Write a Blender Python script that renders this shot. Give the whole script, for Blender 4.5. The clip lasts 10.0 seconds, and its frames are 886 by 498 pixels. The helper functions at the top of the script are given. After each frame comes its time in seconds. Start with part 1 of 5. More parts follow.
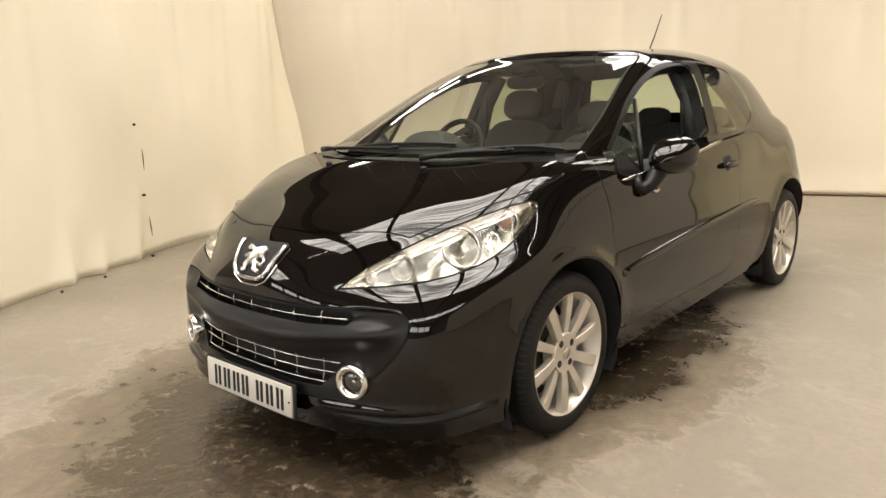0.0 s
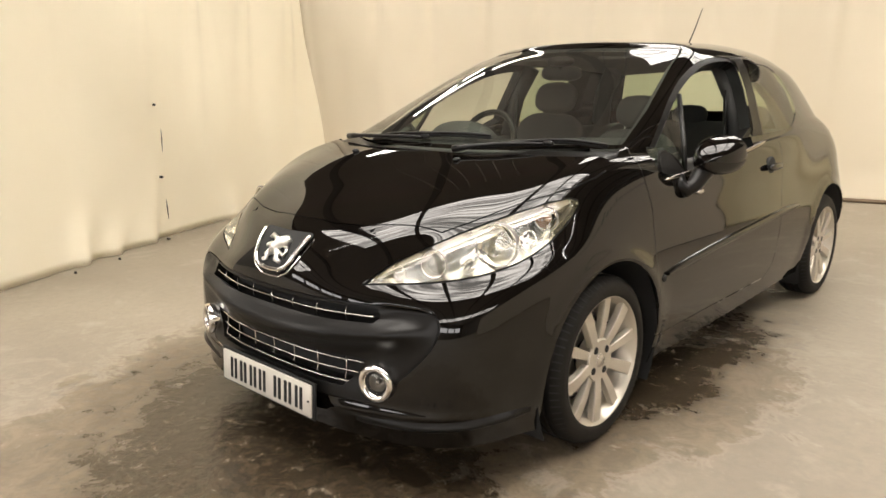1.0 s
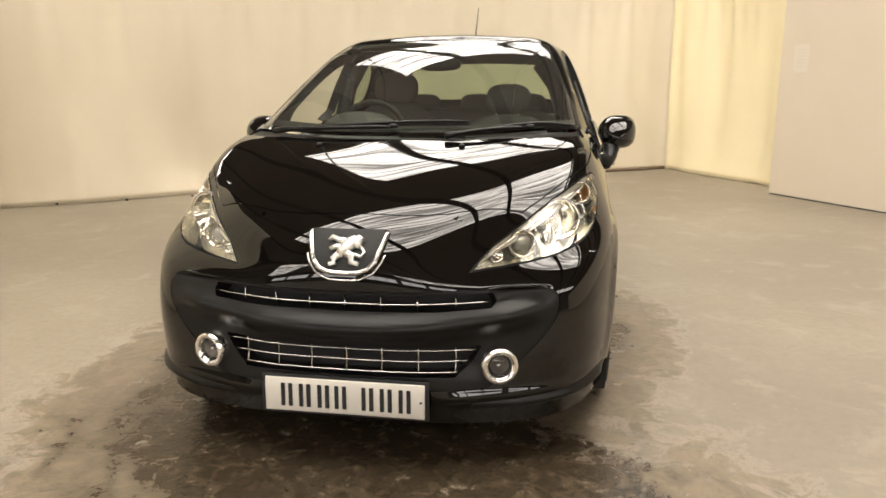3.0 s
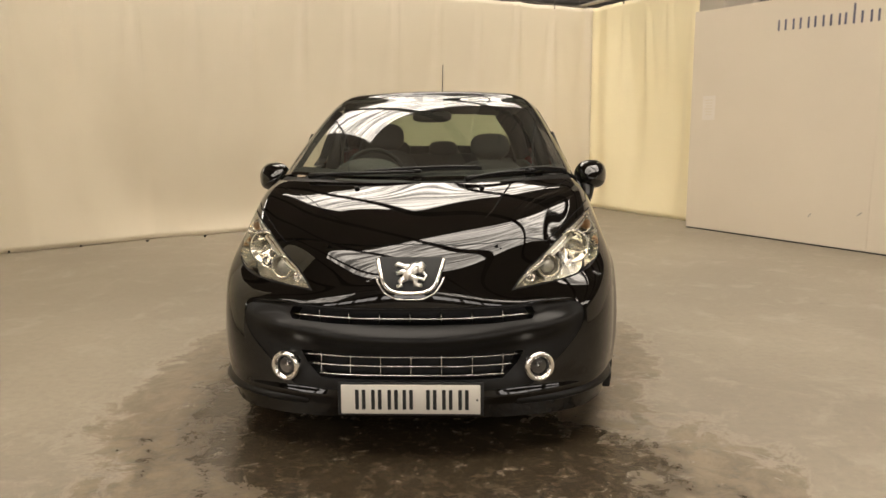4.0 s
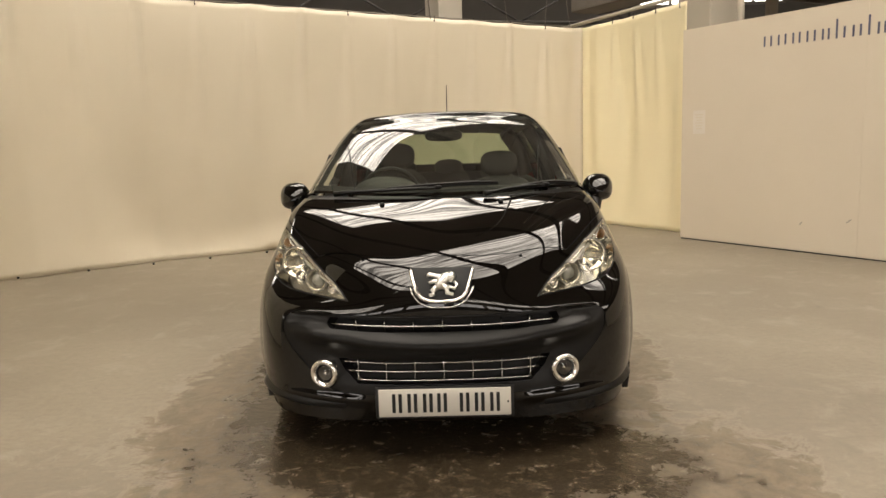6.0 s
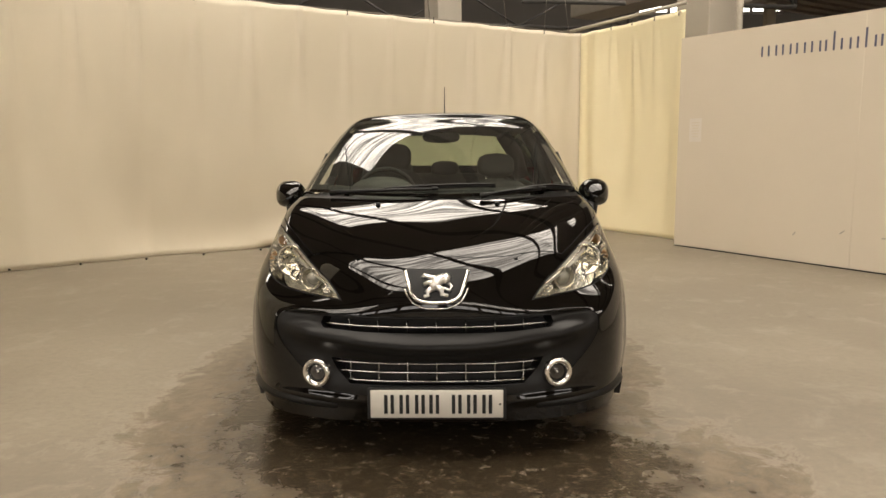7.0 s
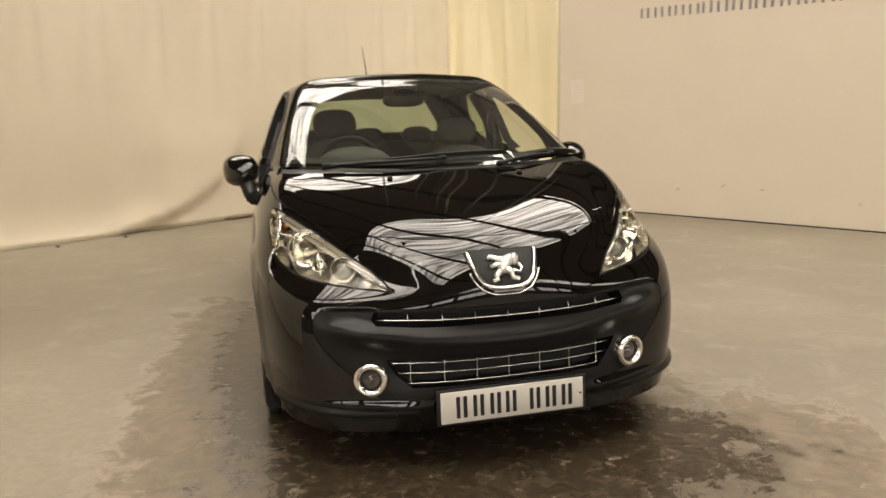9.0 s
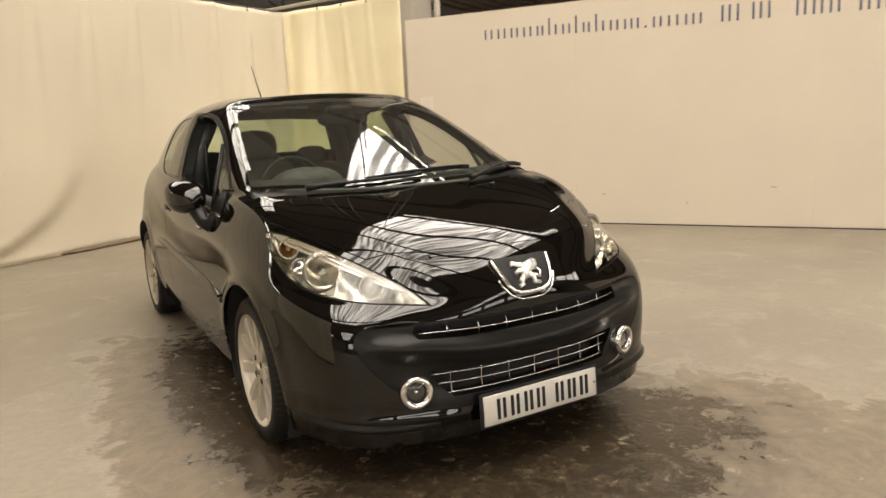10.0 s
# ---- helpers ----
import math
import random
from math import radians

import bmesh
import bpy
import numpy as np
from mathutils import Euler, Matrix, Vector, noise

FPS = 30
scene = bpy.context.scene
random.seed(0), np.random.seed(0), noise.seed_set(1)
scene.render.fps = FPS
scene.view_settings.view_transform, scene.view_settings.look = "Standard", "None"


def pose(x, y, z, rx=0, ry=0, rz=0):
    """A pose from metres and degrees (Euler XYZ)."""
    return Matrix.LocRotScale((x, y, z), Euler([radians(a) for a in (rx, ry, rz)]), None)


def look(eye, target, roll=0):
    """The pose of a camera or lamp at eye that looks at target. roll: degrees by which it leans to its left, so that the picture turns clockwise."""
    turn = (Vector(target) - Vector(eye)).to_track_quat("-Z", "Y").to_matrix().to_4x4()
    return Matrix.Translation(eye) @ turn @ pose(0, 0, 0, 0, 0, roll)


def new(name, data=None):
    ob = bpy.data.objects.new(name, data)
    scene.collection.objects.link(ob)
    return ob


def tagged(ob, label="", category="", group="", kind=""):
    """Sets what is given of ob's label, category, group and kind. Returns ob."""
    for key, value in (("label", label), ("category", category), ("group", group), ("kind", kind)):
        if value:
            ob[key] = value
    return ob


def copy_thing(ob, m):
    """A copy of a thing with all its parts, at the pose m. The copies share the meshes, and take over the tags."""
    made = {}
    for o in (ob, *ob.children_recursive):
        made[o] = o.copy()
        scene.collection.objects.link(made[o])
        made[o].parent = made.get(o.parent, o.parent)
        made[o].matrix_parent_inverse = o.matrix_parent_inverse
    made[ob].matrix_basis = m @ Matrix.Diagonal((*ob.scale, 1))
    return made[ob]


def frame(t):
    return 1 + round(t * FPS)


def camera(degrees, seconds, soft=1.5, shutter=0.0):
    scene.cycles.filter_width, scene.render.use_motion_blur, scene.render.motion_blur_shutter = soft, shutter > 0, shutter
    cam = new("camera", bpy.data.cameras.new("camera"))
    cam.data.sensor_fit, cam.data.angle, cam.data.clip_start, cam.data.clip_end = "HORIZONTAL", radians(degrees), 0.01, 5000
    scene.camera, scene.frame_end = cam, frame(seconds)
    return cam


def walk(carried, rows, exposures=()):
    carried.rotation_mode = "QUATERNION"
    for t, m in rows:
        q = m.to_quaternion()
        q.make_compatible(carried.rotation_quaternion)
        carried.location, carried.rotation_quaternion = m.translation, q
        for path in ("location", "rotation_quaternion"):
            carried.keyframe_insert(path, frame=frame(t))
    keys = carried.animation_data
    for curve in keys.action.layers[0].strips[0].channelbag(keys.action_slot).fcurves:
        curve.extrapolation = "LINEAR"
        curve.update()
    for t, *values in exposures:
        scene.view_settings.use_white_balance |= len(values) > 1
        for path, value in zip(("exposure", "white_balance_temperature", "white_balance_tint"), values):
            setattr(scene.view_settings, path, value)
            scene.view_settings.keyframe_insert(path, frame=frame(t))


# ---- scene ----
cam = camera(62.7, 10.0, shutter=0.4)
PATH = [
    (0, (2.184, -1.381, 1.260), (0.889, 0.084, 0.843), -2.14),
    (0.5, (2.170, -1.385, 1.256), (0.879, 0.084, 0.838), -1.72),
    (1, (2.040, -1.321, 1.245), (0.722, 0.119, 0.807), -0.22),
    (1.2, (1.922, -1.253, 1.247), (0.614, 0.187, 0.784), -0.27),
    (1.5, (1.728, -1.261, 1.251), (0.485, 0.226, 0.755), 0.10),
    (1.8, (1.472, -1.322, 1.248), (0.389, 0.261, 0.679), -0.26),
    (2, (1.305, -1.455, 1.243), (0.354, 0.218, 0.698), -0.87),
    (2.5, (1.007, -1.763, 1.225), (0.357, 0.064, 0.738), -1.65),
    (2.7, (0.873, -1.863, 1.214), (0.364, 0.012, 0.737), -1.38),
    (3.8, (0.298, -2.498, 1.281), (0.181, -0.536, 0.909), 0.22),
    (4, (0.235, -2.565, 1.269), (0.152, -0.597, 0.925), -0.62),
    (4.5, (0.119, -2.677, 1.288), (0.096, -0.704, 0.967), -0.64),
    (5, (0.097, -2.738, 1.275), (0.041, -0.761, 0.976), -1.44),
    (5.5, (0.088, -2.740, 1.269), (0.036, -0.763, 0.974), -2.06),
    (7, (0.070, -2.734, 1.264), (0.040, -0.755, 0.976), -0.42),
    (7.5, (0.063, -2.736, 1.270), (0.040, -0.756, 0.986), 0.20),
    (8, (-0.121, -2.698, 1.244), (-0.073, -0.716, 0.980), 0.06),
    (8.2, (-0.275, -2.666, 1.249), (-0.122, -0.690, 0.984), 0.52),
    (8.5, (-0.477, -2.547, 1.250), (-0.226, -0.585, 0.955), 0.40),
    (8.8, (-0.657, -2.382, 1.254), (-0.305, -0.444, 0.910), -2.64),
    (9, (-0.784, -2.260, 1.260), (-0.321, -0.353, 0.877), -1.63),
    (9.5, (-1.178, -2.073, 1.272), (-0.402, -0.271, 0.885), -1.80),
    (10, (-1.575, -2.049, 1.293), (-0.592, -0.344, 0.934), -2.73),
]
walk(cam, [(t, look(eye, target, roll)) for t, eye, target, roll in PATH],
     [(0, 0.80, 6150, 10), (2.5, 0.82, 6200, 10), (4.2, 0.27, 6550, 10), (8.0, 0.22, 6550, 10), (8.5, 0.24, 6550, 10), (9.0, 0.38, 6500, 10), (9.5, 0.50, 6450, 10), (10, 0.50, 6450, 10)])

# ---- light ----
world = bpy.data.worlds.new("world")
scene.world = world
world.use_nodes = True
wn = world.node_tree.nodes
wsky = wn.new("ShaderNodeTexSky")
wsky.sky_type, wsky.sun_disc = "NISHITA", False
wsky.sun_elevation, wsky.sun_rotation = radians(40), radians(200)
world.node_tree.links.new(wsky.outputs[0], wn["Background"].inputs[0])
wn["Background"].inputs[1].default_value = 0.08
ROOF_GLOW = 10.4
TUBE_GLOW = 26.0


# ---- materials ----
def mat(name, color, rough=0.5, metal=0.0, noise_scale=8.0, vary=0.12, bump=0.0, bump_scale=60.0, coat=0.0, spec=0.5, rough_vary=0.0):
    m = bpy.data.materials.new(name)
    m.use_nodes = True
    nt = m.node_tree
    b = nt.nodes["Principled BSDF"]
    b.inputs["Metallic"].default_value = metal
    b.inputs["Roughness"].default_value = rough
    b.inputs["Specular IOR Level"].default_value = spec
    b.inputs["Coat Weight"].default_value = coat
    b.inputs["Coat Roughness"].default_value = 0.03
    b.inputs["Base Color"].default_value = (*color, 1)
    tc = nt.nodes.new("ShaderNodeTexCoord")
    if vary:
        n1 = nt.nodes.new("ShaderNodeTexNoise")
        n1.inputs["Scale"].default_value, n1.inputs["Detail"].default_value = noise_scale, 8
        nt.links.new(tc.outputs["Object"], n1.inputs["Vector"])
        mx = nt.nodes.new("ShaderNodeMix")
        mx.data_type = "RGBA"
        mx.inputs["A"].default_value = (*[c * (1 - vary) for c in color], 1)
        mx.inputs["B"].default_value = (*[min(1, c * (1 + vary)) for c in color], 1)
        nt.links.new(n1.outputs["Fac"], mx.inputs["Factor"])
        nt.links.new(mx.outputs["Result"], b.inputs["Base Color"])
        if rough_vary:
            mr = nt.nodes.new("ShaderNodeMapRange")
            mr.inputs["To Min"].default_value, mr.inputs["To Max"].default_value = max(0, rough - rough_vary), rough + rough_vary
            nt.links.new(n1.outputs["Fac"], mr.inputs["Value"])
            nt.links.new(mr.outputs["Result"], b.inputs["Roughness"])
    if bump:
        n2 = nt.nodes.new("ShaderNodeTexNoise")
        n2.inputs["Scale"].default_value, n2.inputs["Detail"].default_value = bump_scale, 6
        nt.links.new(tc.outputs["Object"], n2.inputs["Vector"])
        bp = nt.nodes.new("ShaderNodeBump")
        bp.inputs["Strength"].default_value, bp.inputs["Distance"].default_value = bump, 0.01
        nt.links.new(n2.outputs["Fac"], bp.inputs["Height"])
        nt.links.new(bp.outputs["Normal"], b.inputs["Normal"])
    return m


def glass(name, tint, face=0.07, rough=0.0, film=0.0):
    """A pane: see-through, with a mirror film that grows towards grazing view on both sides alike, and a pale haze
    mixed in by film.
    """
    m = bpy.data.materials.new(name)
    m.use_nodes = True
    nt = m.node_tree
    nt.nodes.remove(nt.nodes["Principled BSDF"])
    out = nt.nodes["Material Output"]
    tr, gl, lw, mx, pw, ma = (nt.nodes.new("ShaderNode" + k) for k in ("BsdfTransparent", "BsdfGlossy", "LayerWeight", "MixShader", "Math", "Math"))
    tr.inputs[0].default_value = (*tint, 1)
    gl.inputs["Roughness"].default_value = rough
    lw.inputs["Blend"].default_value = 0.5
    pw.operation, pw.inputs[1].default_value = "POWER", 4.5
    ma.operation, ma.inputs[1].default_value, ma.inputs[2].default_value = "MULTIPLY_ADD", 1 - face, face
    nt.links.new(lw.outputs["Facing"], pw.inputs[0])
    nt.links.new(pw.outputs[0], ma.inputs[0])
    nt.links.new(ma.outputs[0], mx.inputs[0])
    nt.links.new(tr.outputs[0], mx.inputs[1])
    nt.links.new(gl.outputs[0], mx.inputs[2])
    if film:
        df, m2 = nt.nodes.new("ShaderNodeBsdfDiffuse"), nt.nodes.new("ShaderNodeMixShader")
        df.inputs[0].default_value = (0.55, 0.50, 0.43, 1)
        m2.inputs[0].default_value = film
        nt.links.new(mx.outputs[0], m2.inputs[1])
        nt.links.new(df.outputs[0], m2.inputs[2])
        nt.links.new(m2.outputs[0], out.inputs[0])
    else:
        nt.links.new(mx.outputs[0], out.inputs[0])
    return m


def emit(name, color, strength, stripe=0.0, stripe_scale=10.0):
    m = bpy.data.materials.new(name)
    m.use_nodes = True
    nt = m.node_tree
    nt.nodes.remove(nt.nodes["Principled BSDF"])
    e = nt.nodes.new("ShaderNodeEmission")
    e.inputs[0].default_value, e.inputs[1].default_value = (*color, 1), strength
    nt.links.new(e.outputs[0], nt.nodes["Material Output"].inputs[0])
    if stripe:
        tc = nt.nodes.new("ShaderNodeTexCoord")
        mp = nt.nodes.new("ShaderNodeMapping")
        mp.inputs["Scale"].default_value = (0.06, 1, 1)
        n1 = nt.nodes.new("ShaderNodeTexNoise")
        n1.inputs["Scale"].default_value, n1.inputs["Detail"].default_value = stripe_scale, 4
        rp = nt.nodes.new("ShaderNodeMapRange")
        rp.inputs["From Min"].default_value, rp.inputs["From Max"].default_value = 0.41, 0.60
        rp.inputs["To Min"].default_value, rp.inputs["To Max"].default_value = strength * (1 - stripe), strength
        nt.links.new(tc.outputs["Object"], mp.inputs[0])
        nt.links.new(mp.outputs[0], n1.inputs["Vector"])
        nt.links.new(n1.outputs["Fac"], rp.inputs["Value"])
        nt.links.new(rp.outputs["Result"], e.inputs[1])
    return m


def concrete_floor():
    m = mat("concrete", (0.33, 0.29, 0.23), 0.55, vary=0)
    nt = m.node_tree
    b = nt.nodes["Principled BSDF"]
    tc = nt.nodes.new("ShaderNodeTexCoord")

    def noise_of(scale, detail, dist=0.0, rough=0.6):
        n = nt.nodes.new("ShaderNodeTexNoise")
        n.inputs["Scale"].default_value, n.inputs["Detail"].default_value = scale, detail
        n.inputs["Distortion"].default_value, n.inputs["Roughness"].default_value = dist, rough
        nt.links.new(tc.outputs["Object"], n.inputs["Vector"])
        return n.outputs["Fac"]

    def span(v, a, b_, lo=0.0, hi=1.0):
        r = nt.nodes.new("ShaderNodeMapRange")
        r.interpolation_type = "SMOOTHSTEP"
        for k, x in zip(("From Min", "From Max", "To Min", "To Max"), (a, b_, lo, hi)):
            r.inputs[k].default_value = x
        nt.links.new(v, r.inputs["Value"])
        return r.outputs["Result"]

    def math_of(op, a, c):
        n = nt.nodes.new("ShaderNodeMath")
        n.operation = op
        for i, v in enumerate((a, c)):
            if isinstance(v, float):
                n.inputs[i].default_value = v
            else:
                nt.links.new(v, n.inputs[i])
        return n.outputs[0]

    def blend(f, a, c):
        n = nt.nodes.new("ShaderNodeMix")
        n.data_type = "RGBA"
        nt.links.new(f, n.inputs["Factor"])
        for k, v in (("A", a), ("B", c)):
            if isinstance(v, tuple):
                n.inputs[k].default_value = (*v, 1)
            else:
                nt.links.new(v, n.inputs[k])
        return n.outputs["Result"]

    # damp patches and painted car shadow round the parked car, with torn, crusted edges
    def pool(cx, cy, rx, ry):
        mp = nt.nodes.new("ShaderNodeMapping")
        mp.inputs["Location"].default_value = (-cx / rx, -cy / ry, 0)
        mp.inputs["Scale"].default_value = (1 / rx, 1 / ry, 1)
        nt.links.new(tc.outputs["Object"], mp.inputs[0])
        ln = nt.nodes.new("ShaderNodeVectorMath")
        ln.operation = "LENGTH"
        nt.links.new(mp.outputs[0], ln.inputs[0])
        return math_of("SUBTRACT", 1.0, ln.outputs["Value"])

    def pools(*rows):
        out = pool(*rows[0])
        for p in rows[1:]:
            out = math_of("MAXIMUM", out, pool(*p))
        return out

    stained = pools((-0.05, -0.15, 1.45, 1.2), (0.75, -0.75, 0.95, 0.9), (0.78, 1.35, 0.52, 1.0), (-0.95, 1.3, 0.55, 1.7))
    # wet concrete and the car's contact shadow share this one dark mask
    wet_shade = pools((0.02, 0.08, 1.08, 0.80), (0.66, 1.70, 0.36, 0.95), (-0.78, 1.5, 0.40, 1.4), (0.0, 1.9, 0.95, 2.1))

    def swing(v, k):
        return math_of("MULTIPLY", math_of("SUBTRACT", v, 0.5), k)

    coarse, fine = noise_of(1.25, 6, 0.4, 0.55), noise_of(5.0, 15, 0.6, 0.72)
    field = math_of("ADD", stained, math_of("ADD", swing(coarse, 1.2), swing(fine, 1.5)))
    wet_shade_field = math_of("ADD", wet_shade, math_of("ADD", swing(noise_of(2.1, 8, 0.9, 0.6), 1.1), swing(noise_of(9.0, 15, 0.5, 0.75), 1.5)))
    spill = span(field, 0.06, 0.24)
    edge = math_of("SUBTRACT", span(field, 0.03, 0.10), span(field, 0.10, 0.24))
    damp_shade = math_of("MULTIPLY", span(wet_shade_field, -0.12, 0.36), span(noise_of(13.0, 15, 0.5, 0.75), 0.34, 0.56, 0.72, 1.0))
    base = blend(span(noise_of(0.5, 6), 0.35, 0.65), (0.176, 0.147, 0.109), (0.226, 0.191, 0.143))
    base = blend(span(noise_of(22.0, 10, 0.2, 0.7), 0.40, 0.66, 0.0, 0.36), base, (0.145, 0.125, 0.097))
    base = blend(span(noise_of(3.2, 12, 0.5, 0.7), 0.52, 0.66, 0.0, 0.28), base, (0.33, 0.29, 0.23))
    base = blend(span(noise_of(38.0, 8, 0.1, 0.6), 0.64, 0.70, 0.0, 0.25), base, (0.37, 0.33, 0.265))
    base = blend(span(noise_of(26.0, 8, 0.3, 0.65), 0.66, 0.71, 0.0, 0.25), base, (0.09, 0.074, 0.055))
    base = blend(math_of("MULTIPLY", spill, 0.78), base, (0.106, 0.080, 0.050))
    mottle = span(noise_of(7.5, 15, 0.8, 0.78), 0.40, 0.60)
    base = blend(math_of("MULTIPLY", math_of("MULTIPLY", mottle, spill), 0.55), base, (0.215, 0.174, 0.118))
    # near-black colour: wetness plus the shade under and beside the car
    base = blend(math_of("MULTIPLY", damp_shade, 0.92), base, (0.026, 0.018, 0.010))
    base = blend(math_of("MULTIPLY", edge, 0.22), base, (0.36, 0.32, 0.26))
    specks = span(noise_of(8.0, 15, 0.3, 0.75), 0.60, 0.66)
    base = blend(math_of("MULTIPLY", math_of("MULTIPLY", specks, spill), 0.6), base, (0.32, 0.28, 0.22))
    marks = span(noise_of(2.7, 15, 0.2, 0.7), 0.665, 0.69)
    base = blend(math_of("MULTIPLY", marks, 0.55), base, (0.10, 0.082, 0.06))
    nt.links.new(base, b.inputs["Base Color"])
    nt.links.new(math_of("SUBTRACT", 0.56, math_of("MULTIPLY", damp_shade, 0.38)), b.inputs["Roughness"])
    bp = nt.nodes.new("ShaderNodeBump")
    bp.inputs["Strength"].default_value, bp.inputs["Distance"].default_value = 0.25, 0.01
    nt.links.new(math_of("ADD", noise_of(30.0, 8), math_of("MULTIPLY", specks, 0.4)), bp.inputs["Height"])
    nt.links.new(bp.outputs["Normal"], b.inputs["Normal"])
    return m


M_FLOOR = concrete_floor()
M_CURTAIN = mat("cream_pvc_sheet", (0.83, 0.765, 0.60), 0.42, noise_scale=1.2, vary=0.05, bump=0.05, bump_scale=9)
# the cream sheet again, its colour darkened for the weaker light at the back
M_CURTAIN_SHADED = mat("shaded_pvc_sheet", (0.625, 0.56, 0.435), 0.45, noise_scale=0.9, vary=0.07, bump=0.05, bump_scale=9)
M_CURTAIN_Y = mat("yellowed_pvc_sheet", (0.88, 0.79, 0.535), 0.38, noise_scale=1.5, vary=0.05, bump=0.05, bump_scale=9)
M_WALL = mat("painted_board", (0.66, 0.585, 0.47), 0.6, noise_scale=1.5, vary=0.04, bump=0.04, bump_scale=40)
M_RAIL = mat("brown_wooden_rail", (0.15, 0.105, 0.065), 0.7, noise_scale=14, vary=0.25)
M_COLUMN = mat("painted_column", (0.42, 0.38, 0.31), 0.6, noise_scale=3, vary=0.08)
M_STEEL = mat("dull_steel", (0.30, 0.27, 0.23), 0.5, 0.6, vary=0.15)
M_ROOF = mat("dark_roof_deck", (0.30, 0.265, 0.235), 0.7, vary=0.2)
M_BEAM = mat("roof_beam_paint", (0.06, 0.056, 0.052), 0.6, vary=0.2)
M_HALL = mat("hall_wall_paint", (0.17, 0.155, 0.135), 0.7, noise_scale=1, vary=0.15)
M_INK = mat("blue_grey_lettering", (0.10, 0.10, 0.15), 0.5, vary=0.05)
M_PAPER = mat("white_paper", (0.72, 0.70, 0.68), 0.7, vary=0.04)
M_NOTICE = mat("faded_notice_paper", (0.70, 0.64, 0.56), 0.7, vary=0.04)
M_PAINT = mat("black_car_paint", (0.0030, 0.0024, 0.0019), 0.03, noise_scale=3, vary=0.1, spec=0.5)
M_TRIM = mat("matt_black_plastic", (0.007, 0.0065, 0.006), 0.33, noise_scale=30, vary=0.2, bump=0.06, bump_scale=400, spec=0.22)
M_SEAM = mat("black_rubber_seal", (0.006, 0.006, 0.006), 0.7, vary=0.1)
M_CHROME = mat("chrome", (0.82, 0.80, 0.77), 0.08, 1.0, vary=0.03)
M_SATIN = mat("satin_chrome_bar", (0.62, 0.60, 0.57), 0.25, 1.0, vary=0.05)
M_STRIP = mat("polished_sill_strip", (0.36, 0.33, 0.29), 0.22, 1.0, noise_scale=20, vary=0.06)
M_EMBLEM = mat("brushed_silver_emblem", (0.86, 0.84, 0.80), 0.34, 1.0, vary=0.04)
M_ALLOY = mat("silver_alloy_paint", (0.53, 0.49, 0.42), 0.34, 0.55, noise_scale=12, vary=0.06)
M_TYRE = mat("tyre_rubber", (0.010, 0.0092, 0.0082), 0.62, noise_scale=25, vary=0.25, bump=0.1, bump_scale=200, spec=0.2)
M_DARK = mat("dark_well_plastic", (0.010, 0.010, 0.010), 0.8, vary=0.2)
M_DISC = mat("brake_disc_steel", (0.25, 0.23, 0.21), 0.4, 0.9, vary=0.15)
M_SEAT = mat("charcoal_seat_cloth", (0.042, 0.040, 0.039), 0.85, noise_scale=40, vary=0.2, bump=0.1, bump_scale=300)
M_DASH = mat("dark_dash_plastic", (0.050, 0.049, 0.047), 0.6, noise_scale=60, vary=0.15, bump=0.08, bump_scale=500)
M_LINER = mat("grey_headlining", (0.24, 0.22, 0.20), 0.9, noise_scale=40, vary=0.1)
M_REFLECT = mat("headlamp_reflector", (0.80, 0.77, 0.68), 0.08, 1.0, noise_scale=20, vary=0.05)
M_LAMPBODY = mat("headlamp_inner_bezel", (0.46, 0.44, 0.375), 0.24, 0.74, noise_scale=14, vary=0.1)
M_BROW = mat("satin_lamp_brow", (0.66, 0.63, 0.55), 0.30, 0.55, noise_scale=10, vary=0.06)
M_AMBER = mat("amber_bulb", (0.52, 0.27, 0.12), 0.2, vary=0.05)
M_RED = mat("red_lamp_lens", (0.35, 0.02, 0.015), 0.12, vary=0.05, coat=1.0)
M_PLATE = mat("plate_reflective_white", (0.56, 0.53, 0.47), 0.35, noise_scale=30, vary=0.05)
M_GLASS = glass("windscreen_glass", (0.74, 0.79, 0.72), 0.10, film=0.018)
M_CLEAR = glass("clear_lamp_cover", (0.95, 0.95, 0.93), 0.05)
M_TINT = glass("tinted_side_glass", (0.62, 0.70, 0.56))
M_MIRROR = mat("mirror_silver", (0.9, 0.9, 0.9), 0.02, 1.0, vary=0.0)
M_ROOFLIGHT = emit("daylit_roof_sheet", (1.0, 0.90, 0.775), ROOF_GLOW, 0.84, 3.7)
# same sheet with its glow turned down, for a softer reflection in the bonnet
M_ROOFLIGHT_DIM = emit("dimmed_roof_sheet", (1.0, 0.90, 0.775), 0.75 * ROOF_GLOW, 0.86, 3.7)
M_TUBE = emit("fluorescent_tube", (1.0, 0.92, 0.80), TUBE_GLOW)


# ---- mesh helpers ----
def mesh_of(name, verts, faces, material, normals=None, smooth=True):
    me = bpy.data.meshes.new(name)
    me.from_pydata([tuple(v) for v in verts], [], [tuple(f) for f in faces])
    me.materials.append(material)
    if smooth:
        me.polygons.foreach_set("use_smooth", [True] * len(me.polygons))
    me.update()
    if normals is not None and len(me.vertices):
        me.normals_split_custom_set_from_vertices([tuple(n) for n in normals])
    return me


